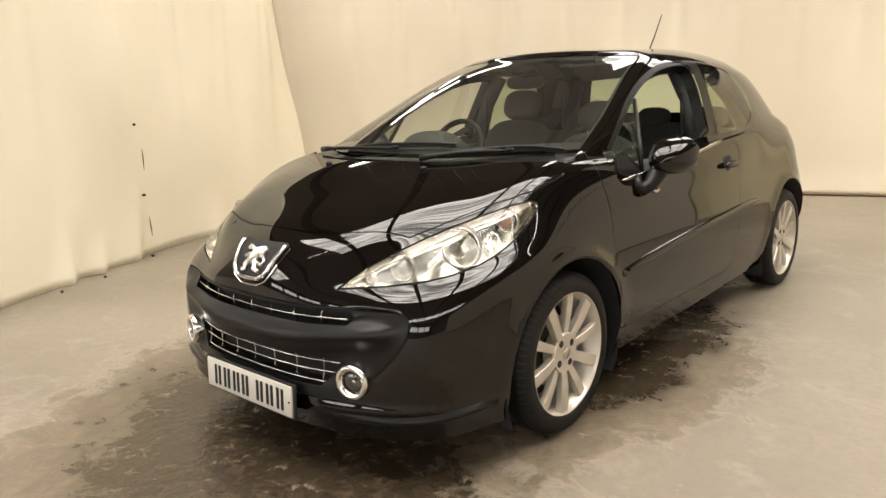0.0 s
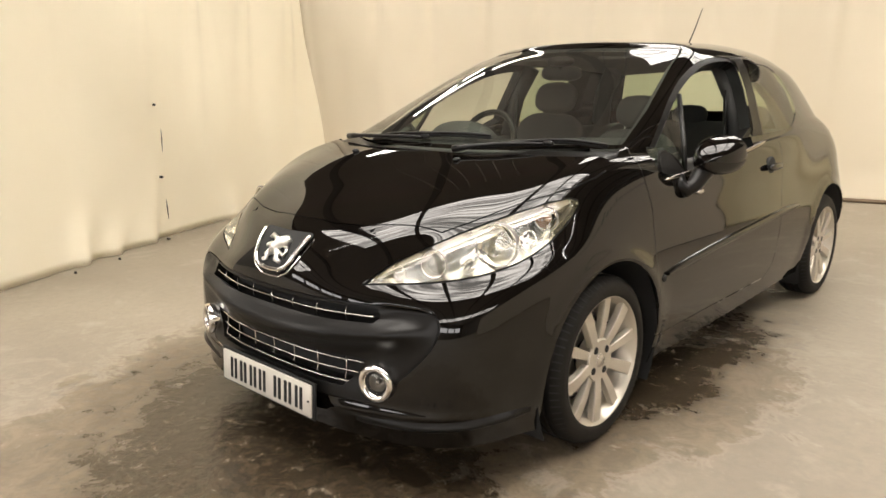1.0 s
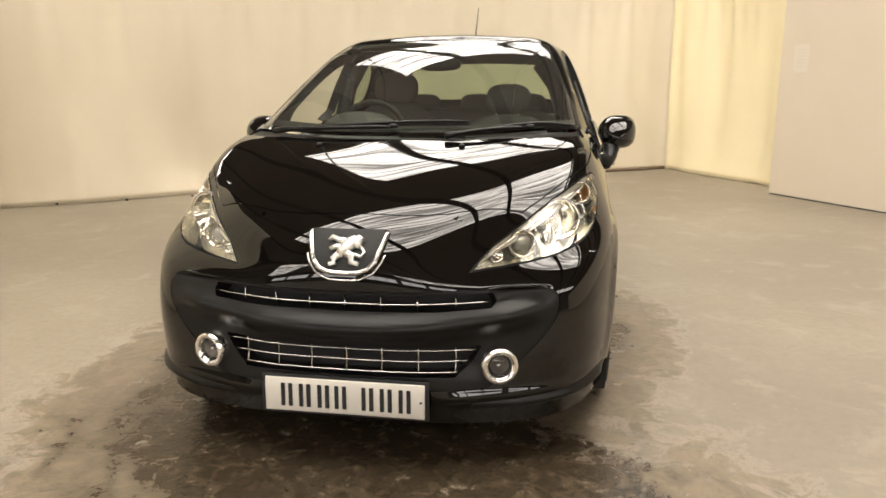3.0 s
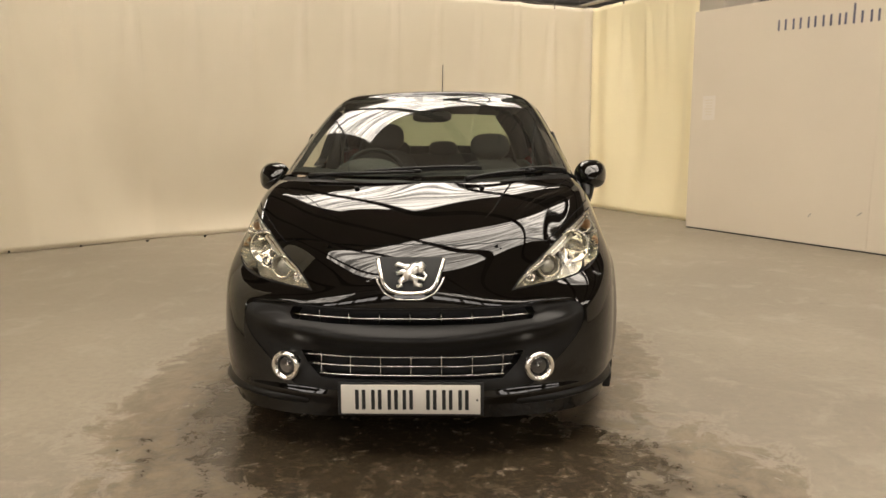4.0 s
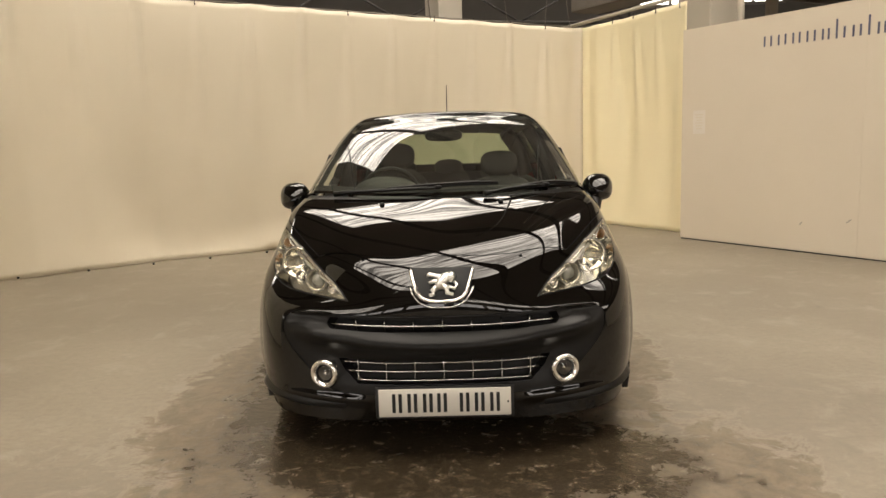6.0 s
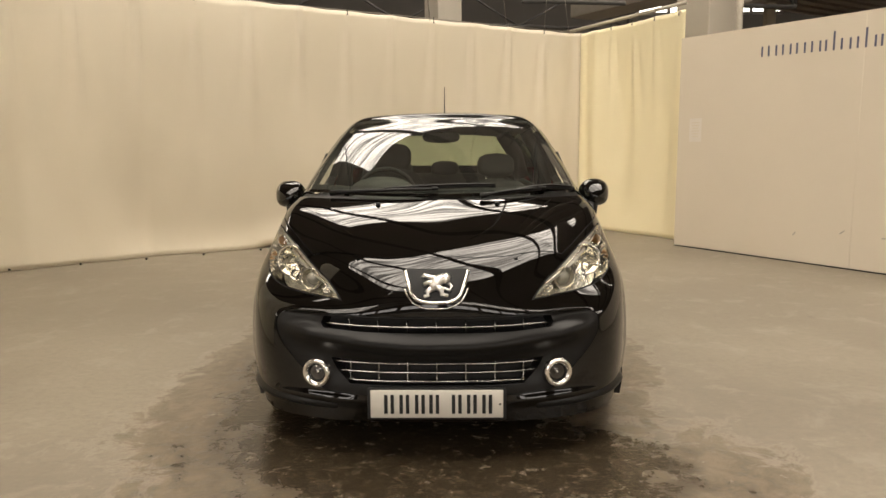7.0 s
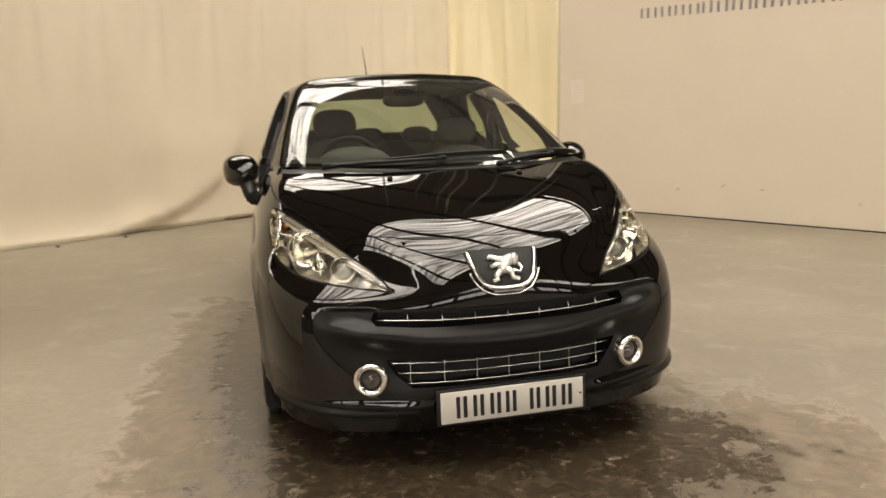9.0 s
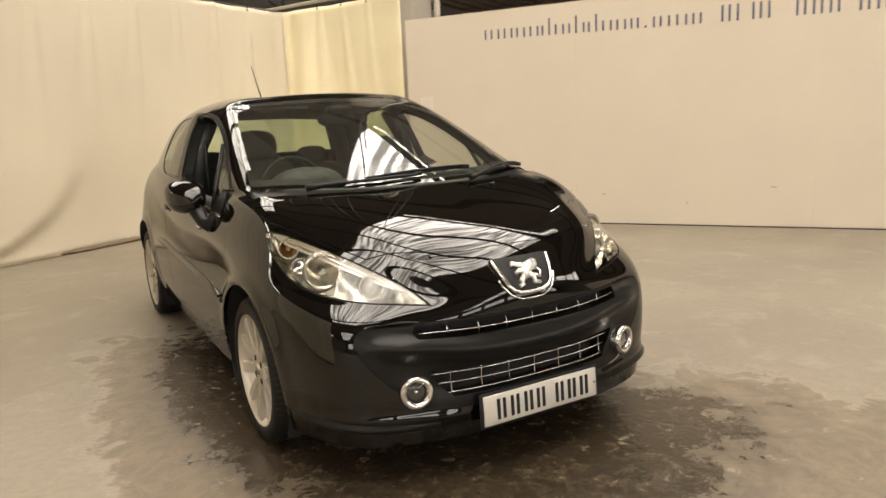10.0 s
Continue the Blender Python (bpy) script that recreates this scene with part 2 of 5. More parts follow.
def part(name, vf, material, parent=None, label="", smooth=True, angle=None):
    """One mesh object under a thing: vf is (verts, faces) or (verts, faces, normals)."""
    me = mesh_of(name, vf[0], vf[1], material, vf[2] if len(vf) > 2 else None, smooth)
    if angle is not None:
        me.set_sharp_from_angle(angle=radians(angle))
    ob = new(name, me)
    if parent is not None:
        ob.parent = parent
    if label:
        tagged(ob, label)
    return ob


def box(cx, cy, cz, sx, sy, sz, bevel=0.0, m=None, seg=2):
    """Box with rounded edges, as verts and faces."""
    bm = bmesh.new()
    bmesh.ops.create_cube(bm, size=1)
    bmesh.ops.scale(bm, vec=(sx, sy, sz), verts=bm.verts)
    if bevel:
        bmesh.ops.bevel(bm, geom=bm.edges[:], offset=bevel, segments=seg, affect="EDGES", profile=0.5)
    bmesh.ops.transform(bm, matrix=Matrix.Translation((cx, cy, cz)) @ (m or Matrix()), verts=bm.verts)
    bm.verts.ensure_lookup_table()
    out = [v.co[:] for v in bm.verts], [[v.index for v in f.verts] for f in bm.faces]
    bm.free()
    return out


def join(*items):
    V, F = [], []
    for it in items:
        k = len(V)
        V += [tuple(v) for v in it[0]]
        F += [[i + k for i in f] for f in it[1]]
    return V, F


def moved(vf, m):
    return [tuple(m @ Vector(v)) for v in vf[0]], vf[1]


def mirrored(vf):
    return [(-v[0], v[1], v[2]) for v in vf[0]], [list(reversed(f)) for f in vf[1]]


def lathe(profile, n=32, close=False):
    """Turns (radius, along) pairs round the x axis."""
    V, F = [], []
    k = len(profile)
    for i in range(n):
        a = 2 * math.pi * i / n
        V += [(x, r * math.cos(a), r * math.sin(a)) for r, x in profile]
    for i in range(n):
        j = (i + 1) % n
        for p in range(k if close else k - 1):
            q = (p + 1) % k
            F.append((i * k + p, j * k + p, j * k + q, i * k + q))
    return V, F


def tube(points, r, n=8, taper=None):
    """Round bar through the points."""
    pts = [Vector(p) for p in points]
    V, F = [], []
    up = Vector((0.03, 0.11, 1)).normalized()
    for i, p in enumerate(pts):
        d = (pts[min(i + 1, len(pts) - 1)] - pts[max(i - 1, 0)]).normalized()
        a = d.cross(up)
        a = (a if a.length > 0.05 else d.cross(Vector((1, 0, 0)))).normalized()
        b = d.cross(a).normalized()
        rr = r if taper is None else r * taper[i]
        V += [p + rr * (math.cos(2 * math.pi * k / n) * a + math.sin(2 * math.pi * k / n) * b) for k in range(n)]
    for i in range(len(pts) - 1):
        for k in range(n):
            F.append((i * n + k, i * n + (k + 1) % n, (i + 1) * n + (k + 1) % n, (i + 1) * n + k))
    F.append(list(range(n))[::-1])
    F.append([(len(pts) - 1) * n + k for k in range(n)])
    return [tuple(v) for v in V], F


def blob(c, s, p=2.4, n=20, k=14, m=None):
    """Rounded super-ellipsoid cushion of half sizes s."""
    V, F = [], []

    def se(v):
        return math.copysign(abs(v) ** (2 / p), v)

    for i in range(k + 1):
        t = -math.pi / 2 + math.pi * i / k
        for j in range(n):
            a = 2 * math.pi * j / n
            v = Vector((s[0] * se(math.cos(t)) * se(math.cos(a)), s[1] * se(math.cos(t)) * se(math.sin(a)), s[2] * se(math.sin(t))))
            V.append(tuple(Vector(c) + ((m @ v) if m else v)))
    for i in range(k):
        for j in range(n):
            F.append((i * n + j, i * n + (j + 1) % n, (i + 1) * n + (j + 1) % n, (i + 1) * n + j))
    return V, F


def thing(name, label, category, at=(0, 0, 0), group="", kind=""):
    ob = new(name)
    ob.location = at
    return tagged(ob, label, category, group, kind)


# ---- the room ----
def slab(name, vf, material, label, category):
    ob = part(name, vf, material, smooth=False)
    return tagged(ob, label, category, kind="structure")


LEFT_NEAR, LEFT_END, LEFT_FAR = Vector((-2.72, -0.40)), Vector((-4.90, 4.24)), Vector((-5.0, 4.2))
BACK_RIGHT = Vector((1.98, 8.40))
YELLOW_END = Vector((2.95, 6.62))
WALL_END, WALL_FAR = Vector((2.78, 6.18)), Vector((8.81, -2.90))
ROOF_Z = 13.5

slab("floor", ([(-60, -60, 0), (60, -60, 0), (60, 60, 0), (-60, 60, 0)], [(0, 1, 2, 3)]), M_FLOOR,
     "worn concrete floor with dark damp stains and painted shade round the car", "floor")


def curtain(name, a, b, top_a, top_b, pins, seed, material, label, amp=0.05, bulge=None, foot=0.0, ends=(0, 0), lean=0.0):
    """Hanging sheet from a to b; it gathers at pins along the top and spreads a little at the foot."""
    rnd = random.Random(seed)
    length = (b - a).length
    d = (b - a) / length
    nrm = Vector((d.y, -d.x))
    cols, rows = int(length / 0.045), 44
    waves = [(f, rnd.uniform(0, 6.28), rnd.uniform(0.5, 1.0) * min(1.6, 0.9 / f)) for f in (rnd.uniform(0.4, 2.2) for _ in range(7))]
    V, F = [], []
    for i in range(cols + 1):
        s = 0.293 * ends[0] + (length - 0.293 * (ends[0] + ends[1])) * i / cols
        bend = sum(r - math.sqrt(r * r - (r - x) ** 2) for r, x in zip(ends, (s, length - s)) if x < r)
        top = top_a + (top_b - top_a) * i / cols
        near = min(abs(s - p) for p in pins) if pins else 1
        sag = 0.016 * min(1, near / 0.35) ** 1.3
        for j in range(rows + 1):
            h = j / rows
            w = sum(k * math.sin(2 * math.pi * s * f / 1.6 + ph + 0.5 * math.sin(2.3 * h + ph)) for f, ph, k in waves) / 4
            off = amp * w * (0.35 + 0.65 * math.sin(math.pi * min(1, h * 0.9 + 0.1)))
            off += 0.075 * noise.noise(Vector((s * 0.75, h * 1.3, seed))) + 0.022 * noise.noise(Vector((s * 2.1 + h * 1.2, h * 2.6, seed + 7)))
            for p in pins or ():
                u = (s - p) / (0.06 + 0.75 * (1 - h))
                if abs(u) < 1:
                    off += (0.10 if amp < 0.05 else 0.05) * (0.25 + abs(math.sin(5.3 * p + seed))) * (1 - abs(u)) ** 2 * h ** 1.6 * math.cos(7 * u)
            off += foot * max(0, 1 - h / 0.12) ** 1.5 * (0.6 + 0.4 * math.sin(3.1 * s + seed))
            if bulge:
                off += bulge(s / length, h)
            off = off * min(1, i / 7, (cols - i) / 7) + bend + lean * h * max(0, 1 - s / 1.7) ** 2
            p = a + d * s + nrm * off
            V.append((p.x, p.y, h * (top - sag) + 0.004))
    for i in range(cols):
        for j in range(rows):
            k = i * (rows + 1) + j
            F.append((k, k + rows + 1, k + rows + 2, k + 1))
    ob = part(name, (V, F), material)
    sol = ob.modifiers.new("thickness", "SOLIDIFY")
    sol.thickness, sol.offset = 0.004, -1
    return tagged(ob, label, "curtain")


def pins_of(a, b, first, step):
    length = (b - a).length
    out = []
    while first < length:
        out.append(first)
        first += step
    return out


def back_sweep(s, h):
    """The foot drawn back, and a fold that sweeps up along it like a tail."""
    back = -0.28 * min(1, max(0, (s - 0.10) / 0.15), max(0, (0.82 - s) / 0.12)) * (1 - h) ** 1.4
    x = s - 0.39 - 0.19 * (1 - math.exp(-h / 0.12))
    ridge = math.exp(-(x / (0.10 if x < 0 else 0.016)) ** 2)
    return back + 0.08 * ridge * max(0, 1 - h / 0.42) ** 0.8


def left_folds(s, h):
    """The foot drawn back, with slack folds that fan out where two sheets are tied."""
    off = -0.12 * math.sin(math.pi * s) * (1 - h) ** 3
    for at, wide, tall, deep in ((0.235, 0.020, 0.16, 0.07), (0.30, 0.016, 0.10, 0.05), (0.385, 0.022, 0.26, 0.06), (0.62, 0.03, 0.12, 0.05)):
        x = (s - at - 0.05 * h) / wide
        off += deep * (math.exp(-x * x) - 0.6 * math.exp(-(x - 1.6) ** 2)) * max(0, 1 - h / tall)
    return off


BACK_PINS = pins_of(LEFT_FAR, BACK_RIGHT, 0.17, 0.605)
curtain("curtain", LEFT_NEAR, LEFT_END, 2.9, 2.9, pins_of(LEFT_NEAR, LEFT_END, 0.3, 0.8), 3, M_CURTAIN,
                       "cream PVC curtain hanging in soft folds down to the floor", amp=0.08, foot=0.02, ends=(0, 0), bulge=left_folds)
curtain("curtain", LEFT_FAR, BACK_RIGHT, 2.90, 2.84, BACK_PINS, 8, M_CURTAIN_SHADED,
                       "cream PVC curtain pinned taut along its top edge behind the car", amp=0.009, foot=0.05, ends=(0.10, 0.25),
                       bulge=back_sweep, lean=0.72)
curtain("curtain", BACK_RIGHT, YELLOW_END, 2.84, 2.88, pins_of(BACK_RIGHT, YELLOW_END, 0.25, 0.42), 5, M_CURTAIN_Y,
                       "yellowed PVC curtain with deep vertical folds beside the board wall", amp=0.17, foot=0.05, ends=(0.25, 0))


def wall_box(a, b, z0, z1, thick):
    d = (b - a).normalized()
    n = Vector((-d.y, d.x)) * thick
    c = [a, b, b + n, a + n]
    V = [(p.x, p.y, z) for z in (z0, z1) for p in c]
    return V, [(3, 2, 1, 0), (4, 5, 6, 7), (0, 1, 5, 4), (1, 2, 6, 5), (2, 3, 7, 6), (3, 0, 4, 7)]


slab("wall_east", wall_box(WALL_END, WALL_FAR, 0.0, 2.47, 0.10), M_WALL, "cream painted board partition wall with lettering near its top", "wall")
# hall shell
for nm, a, b in (("wall_north", (-40, 40), (40, 40)), ("wall_south", (40, -36), (-40, -36)), ("wall_west", (-40, -36), (-40, 40)), ("wall_far_east", (40, 40), (40, -36))):
    slab(nm, wall_box(Vector(a), Vector(b), 0, ROOF_Z + 0.2, 0.3), M_HALL, "plain hall wall beyond the photo bay", "wall")
E1 = (BACK_RIGHT - LEFT_FAR).normalized()
E2 = Vector((-E1.y, E1.x))
ROOM_ANGLE = math.atan2(E1.y, E1.x)
ROOM = Matrix.Rotation(ROOM_ANGLE, 4, "Z")


# unseen band of glowing windows, added behind the bay as low fill light
M_WINDOW = emit("daylit_hall_window", (1.0, 0.93, 0.86), 4.5)
for k in range(8):
    x = -31.5 + 9 * k
    w = part("window_frame", join(box(x, -35.6, 4.4, 7.8, 0.3, 0.18), box(x, -35.6, 9.1, 7.8, 0.3, 0.18), *[box(x + 2.55 * j, -35.6, 6.75, 0.15, 0.3, 4.5) for j in (-1.5, -0.5, 0.5, 1.5)]), M_STEEL, smooth=False)
    w.name = "window_%d" % (k + 1)
    tagged(w, "unseen steel-framed hall window added to light the bay", "window", kind="structure")
    for j in (-1, 0, 1):
        part("pane", box(x + 2.55 * j, -35.62, 6.75, 2.4, 0.02, 4.5), M_WINDOW, w, smooth=False)
for k, (x, z) in enumerate(((12.2, 9.3), (16.8, 9.3))):
    w = part("window_frame", join(box(x, 39.85, z - 0.93, 3.6, 0.2, 0.15), box(x, 39.85, z + 0.93, 3.6, 0.2, 0.15), *[box(x + 1.72 * j, 39.85, z, 0.15, 0.2, 1.8) for j in (-1, 0, 1)]), M_STEEL, smooth=False)
    w.name = "window_%d" % (k + 9)
    tagged(w, "far hall window glowing with daylight", "window", kind="structure")
    for j in (-0.5, 0.5):
        part("pane", box(x + 1.72 * j, 39.9, z, 1.58, 0.02, 1.71), M_WINDOW, w, smooth=False)
# roof: dark deck; daylit sheets run at their own angle to the bay
ROOF_TURN = Matrix.Rotation(radians(40), 4, "Z")
slab("ceiling", moved(box(0, 0, ROOF_Z + 0.15, 130, 130, 0.1), ROOF_TURN), M_ROOF, "dark metal roof deck of the hall", "ceiling")
# the last three runs are unseen, added to light walls and curtains
STRIPS = ((-5.8, 4.5, -9.8, 14.2), (12.6, 19.8, 4.9, 17.4), (29.1, 30.9, -6.5, 1.5), (-30.7, -24.0, -21.0, 22.5), (-5.8, 2.5, -42.0, -21.0), (13.5, 20.2, -42.0, -22.5))


def roof_light(v0, v1, u0, u1, material):
    """A run of corrugated daylight sheets."""
    n = int((v1 - v0) / 0.03)
    V = []
    for i in range(n + 1):
        v = v0 + (v1 - v0) * i / n
        z = ROOF_Z + 0.085 + 0.015 * math.sin(2 * math.pi * (v - v0) / 0.24)
        V += [(u0, v, z), (u1, v, z)]
    ob = part("roof_light", (V, [(2 * i, 2 * i + 1, 2 * i + 3, 2 * i + 2) for i in range(n)]), material)
    ob.matrix_world = ROOF_TURN
    return tagged(ob, "corrugated translucent daylight sheet in the roof, some runs added unseen", "roof light", group="roof lights")


for k, s in enumerate(STRIPS):
    roof_light(*s, M_ROOFLIGHT_DIM if k == 1 else M_ROOFLIGHT)
beam_master = None
for i in range(17):
    m = ROOF_TURN @ Matrix.Translation((-40.5 + 5.4 * i, 1.5, ROOF_Z - 0.01))
    if beam_master is None:
        beam_master = part("purlin", join(box(0, 0, 0.085, 0.55, 69, 0.02), box(0, 0, 0, 0.10, 69, 0.16), box(0, 0, -0.085, 0.55, 69, 0.02)), M_BEAM, smooth=False)
        tagged(beam_master, "dark steel roof beam under the deck", "roof beam", group="roof beams")
        beam_master.matrix_world = m
    else:
        copy_thing(beam_master, m)


def tube_lamp(a, b):
    """A batten with a bare fluorescent tube under it."""
    a, b = Vector(a), Vector(b)
    lamp = thing("fluorescent_lamp", "white batten with a bare fluorescent tube", "lamp", a, group="fluorescent lamps")
    d = b - a
    m = d.to_track_quat("X", "Z").to_matrix().to_4x4()
    part("batten", moved(box(d.length / 2, 0, 0.06, d.length, 0.07, 0.05, 0.008), m), M_PAPER, lamp)
    part("tube", moved(tube([(0.03, 0, 0), (d.length - 0.03, 0, 0)], 0.026, 10), m), M_TUBE, lamp)
    for x in (0.3, d.length - 0.3):
        p = m @ Vector((x, 0, 0.08))
        part("lamp_chain", tube([p, p + Vector((0, 0, ROOF_Z + 0.11 - a.z - p.z))], 0.006, 6), M_STEEL, lamp)
    for x in (0.02, d.length - 0.02):
        part("lamp_holder", moved(box(x, 0, 0.015, 0.03, 0.04, 0.06, 0.006), m), M_PAPER, lamp)
    return lamp


for u0, u1, v in ((-11.0, -8.6, -1.7), (-8.3, -5.9, -1.7), (17.2, 19.6, -1.7), (20.0, 22.4, -1.7), (22.8, 25.2, -1.7)):
    tube_lamp(ROOF_TURN @ Vector((u0, v, ROOF_Z - 0.7)), ROOF_TURN @ Vector((u1, v, ROOF_Z - 0.7)))
for y in (5.6, 7.4, 9.2):
    tube_lamp((-7.0 - 0.15 * (y - 5.6), y, 4.6), (-7.25 - 0.15 * (y - 5.6), y + 1.6, 4.6))


# ---- the car: body surface ----
# Rings run from the front centre round the left side to the rear centre: x, y, z.
RING_A = [(0.000, 0.033, 0.164), (0.262, 0.043, 0.164), (0.464, 0.082, 0.163), (0.669, 0.185, 0.163), (0.789, 0.427, 0.167), (0.812, 0.827, 0.177), (0.809, 1.197, 0.188),
          (0.806, 1.997, 0.188), (0.802, 2.747, 0.199), (0.799, 3.367, 0.209), (0.737, 3.747, 0.229), (0.495, 3.917, 0.250), (0.000, 3.947, 0.250)]
RING_B = [(0.000, 0.020, 0.331), (0.260, 0.033, 0.330), (0.463, 0.083, 0.334), (0.689, 0.175, 0.338), (0.822, 0.426, 0.347), (0.858, 0.825, 0.357), (0.848, 1.195, 0.358),
          (0.845, 1.995, 0.358), (0.845, 2.746, 0.369), (0.846, 3.366, 0.379), (0.793, 3.776, 0.399), (0.541, 3.986, 0.400), (0.000, 4.016, 0.400)]
RING_C = [(0.000, 0.040, 0.529), (0.260, 0.056, 0.529), (0.461, 0.110, 0.532), (0.686, 0.186, 0.545), (0.814, 0.419, 0.577), (0.860, 0.820, 0.619), (0.856, 1.190, 0.602),
          (0.860, 1.991, 0.602), (0.856, 2.741, 0.601), (0.849, 3.362, 0.621), (0.791, 3.772, 0.621), (0.538, 3.972, 0.600), (0.000, 4.003, 0.600)]
RING_M = [(0.000, 0.040, 0.595), (0.251, 0.056, 0.595), (0.452, 0.115, 0.593), (0.670, 0.211, 0.610), (0.804, 0.445, 0.662), (0.844, 0.819, 0.713), (0.844, 1.192, 0.719),
          (0.850, 1.988, 0.733), (0.843, 2.738, 0.745), (0.828, 3.353, 0.758), (0.765, 3.758, 0.749), (0.517, 3.949, 0.723), (0.000, 3.988, 0.717)]
RING_D = [(0.000, 0.054, 0.667), (0.208, 0.074, 0.666), (0.400, 0.146, 0.664), (0.616, 0.263, 0.683), (0.774, 0.501, 0.729), (0.819, 0.826, 0.795), (0.831, 1.194, 0.830),
          (0.839, 1.992, 0.857), (0.833, 2.739, 0.884), (0.806, 3.357, 0.891), (0.746, 3.725, 0.869), (0.513, 3.906, 0.838), (0.000, 3.957, 0.828)]
RING_E = [(0.000, 0.153, 0.787), (0.225, 0.181, 0.783), (0.424, 0.255, 0.795), (0.580, 0.405, 0.824), (0.707, 0.605, 0.877), (0.753, 0.830, 0.934), (0.776, 1.196, 0.965),
          (0.798, 1.995, 0.966), (0.799, 2.744, 0.995), (0.755, 3.364, 1.018), (0.702, 3.623, 1.000), (0.518, 3.773, 0.982), (0.000, 3.843, 0.970)]
RING_N = [(0.000, 0.428, 0.908), (0.224, 0.454, 0.917), (0.428, 0.533, 0.932), (0.587, 0.655, 0.947), (0.688, 0.792, 0.971), (0.723, 0.945, 0.986), (0.757, 1.243, 0.986),
          (0.788, 1.993, 0.981), (0.788, 2.745, 1.010), (0.737, 3.345, 1.043), (0.680, 3.582, 1.032), (0.505, 3.721, 1.021), (0.000, 3.782, 1.015)]
RING_F = [(0.000, 0.788, 1.007), (0.262, 0.816, 1.008), (0.469, 0.894, 1.016), (0.626, 0.997, 1.020), (0.691, 1.070, 1.017), (0.722, 1.145, 1.018), (0.753, 1.313, 1.013),
          (0.783, 1.990, 1.006), (0.781, 2.745, 1.027), (0.725, 3.319, 1.062), (0.662, 3.540, 1.057), (0.485, 3.670, 1.052), (0.000, 3.719, 1.049)]
RING_G = [(0.000, 1.795, 1.426), (0.253, 1.825, 1.423), (0.432, 1.894, 1.415), (0.522, 1.946, 1.409), (0.553, 1.979, 1.402), (0.578, 2.039, 1.390), (0.600, 2.139, 1.383),
          (0.618, 2.389, 1.378), (0.611, 2.740, 1.365), (0.571, 3.140, 1.340), (0.509, 3.291, 1.333), (0.353, 3.373, 1.342), (0.000, 3.413, 1.353)]
RING_H = [(0.000, 2.017, 1.453), (0.145, 2.038, 1.451), (0.266, 2.087, 1.447), (0.338, 2.136, 1.447), (0.368, 2.184, 1.447), (0.386, 2.243, 1.448), (0.394, 2.312, 1.449),
          (0.402, 2.492, 1.453), (0.400, 2.742, 1.451), (0.370, 2.993, 1.439), (0.300, 3.093, 1.432), (0.191, 3.154, 1.430), (0.000, 3.184, 1.431)]
RING_I = [(0, 2.30 + 0.05 * i, 1.463) for i in range(13)]


def spline(knots, P, q):
    """Natural cubic spline through the rows of P at the knots, read at q."""
    knots, P, q = np.asarray(knots, float), np.asarray(P, float), np.asarray(q, float)
    n = len(knots)
    h = np.diff(knots)
    A = np.eye(n)
    r = np.zeros_like(P)
    for i in range(1, n - 1):
        A[i, i - 1], A[i, i], A[i, i + 1] = h[i - 1], 2 * (h[i - 1] + h[i]), h[i]
        r[i] = 6 * ((P[i + 1] - P[i]) / h[i] - (P[i] - P[i - 1]) / h[i - 1])
    m = np.linalg.solve(A, r)
    k = np.clip(np.searchsorted(knots, q, side="right") - 1, 0, n - 2)
    a, b, hk = (knots[k + 1] - q)[:, None], (q - knots[k])[:, None], h[k][:, None]
    return (m[k] * a ** 3 + m[k + 1] * b ** 3) / (6 * hk) + (P[k] / hk - m[k] * hk / 6) * a + (P[k + 1] / hk - m[k + 1] * hk / 6) * b


def chord(P, power=0.75):
    return np.concatenate([[0], np.cumsum(np.maximum(np.linalg.norm(np.diff(P, axis=0), axis=1), 1e-4) ** power)])


CSUB = 12


def ring_line(ring):
    P = np.array(ring, float)
    flip = np.array([-1, 1, 1.0])
    ext = np.vstack([P[3:0:-1] * flip, P, P[-2:-5:-1] * flip])
    k = chord(ext)
    q = np.concatenate([np.linspace(k[i + 3], k[i + 4], CSUB, endpoint=False) for i in range(len(P) - 1)] + [[k[len(P) + 2]]])
    return spline(k, ext, q)


def patch(rings, sub):
    lines = np.array([ring_line(r) for r in rings])
    cols = []
    for c in range(lines.shape[1]):
        P = lines[:, c]
        k = chord(P)
        q = np.concatenate([np.linspace(k[i], k[i + 1], sub, endpoint=False) for i in range(len(P) - 1)] + [[k[-1]]])
        cols.append(spline(k, P, q))
    return np.array(cols)  # column, row, xyz


LSUB, USUB = 14, 12
low = patch([RING_A, RING_B, RING_C, RING_M, RING_D, RING_E, RING_N, RING_F], LSUB)


def between(a, b, t, out, up):
    """A ring part of the way from one to the next, pushed outwards and up."""
    made = []
    for p, q in zip(a, b):
        x = p[0] + (q[0] - p[0]) * t
        fore = -1 if p[1] < 1.2 else (1 if p[1] > 3.4 else 0)
        made.append((x * (1 + out / 0.65), p[1] + (q[1] - p[1]) * t + fore * out * (1 - x / 0.75), p[2] + (q[2] - p[2]) * t + up))
    return made


upp = patch([RING_F, between(RING_F, RING_G, 0.45, 0.012, 0.012), between(RING_F, RING_G, 0.86, 0.012, 0.010), RING_G,
             between(RING_G, RING_H, 0.18, 0.0, 0.011), RING_H, RING_I], USUB)
low[0, :, 0] = low[-1, :, 0] = upp[0, :, 0] = upp[-1, :, 0] = 0
upp[:, -1, 0] = 0


def smoothstep(a, b, x):
    t = np.clip((x - a) / (b - a), 0, 1)
    return t * t * (3 - 2 * t)


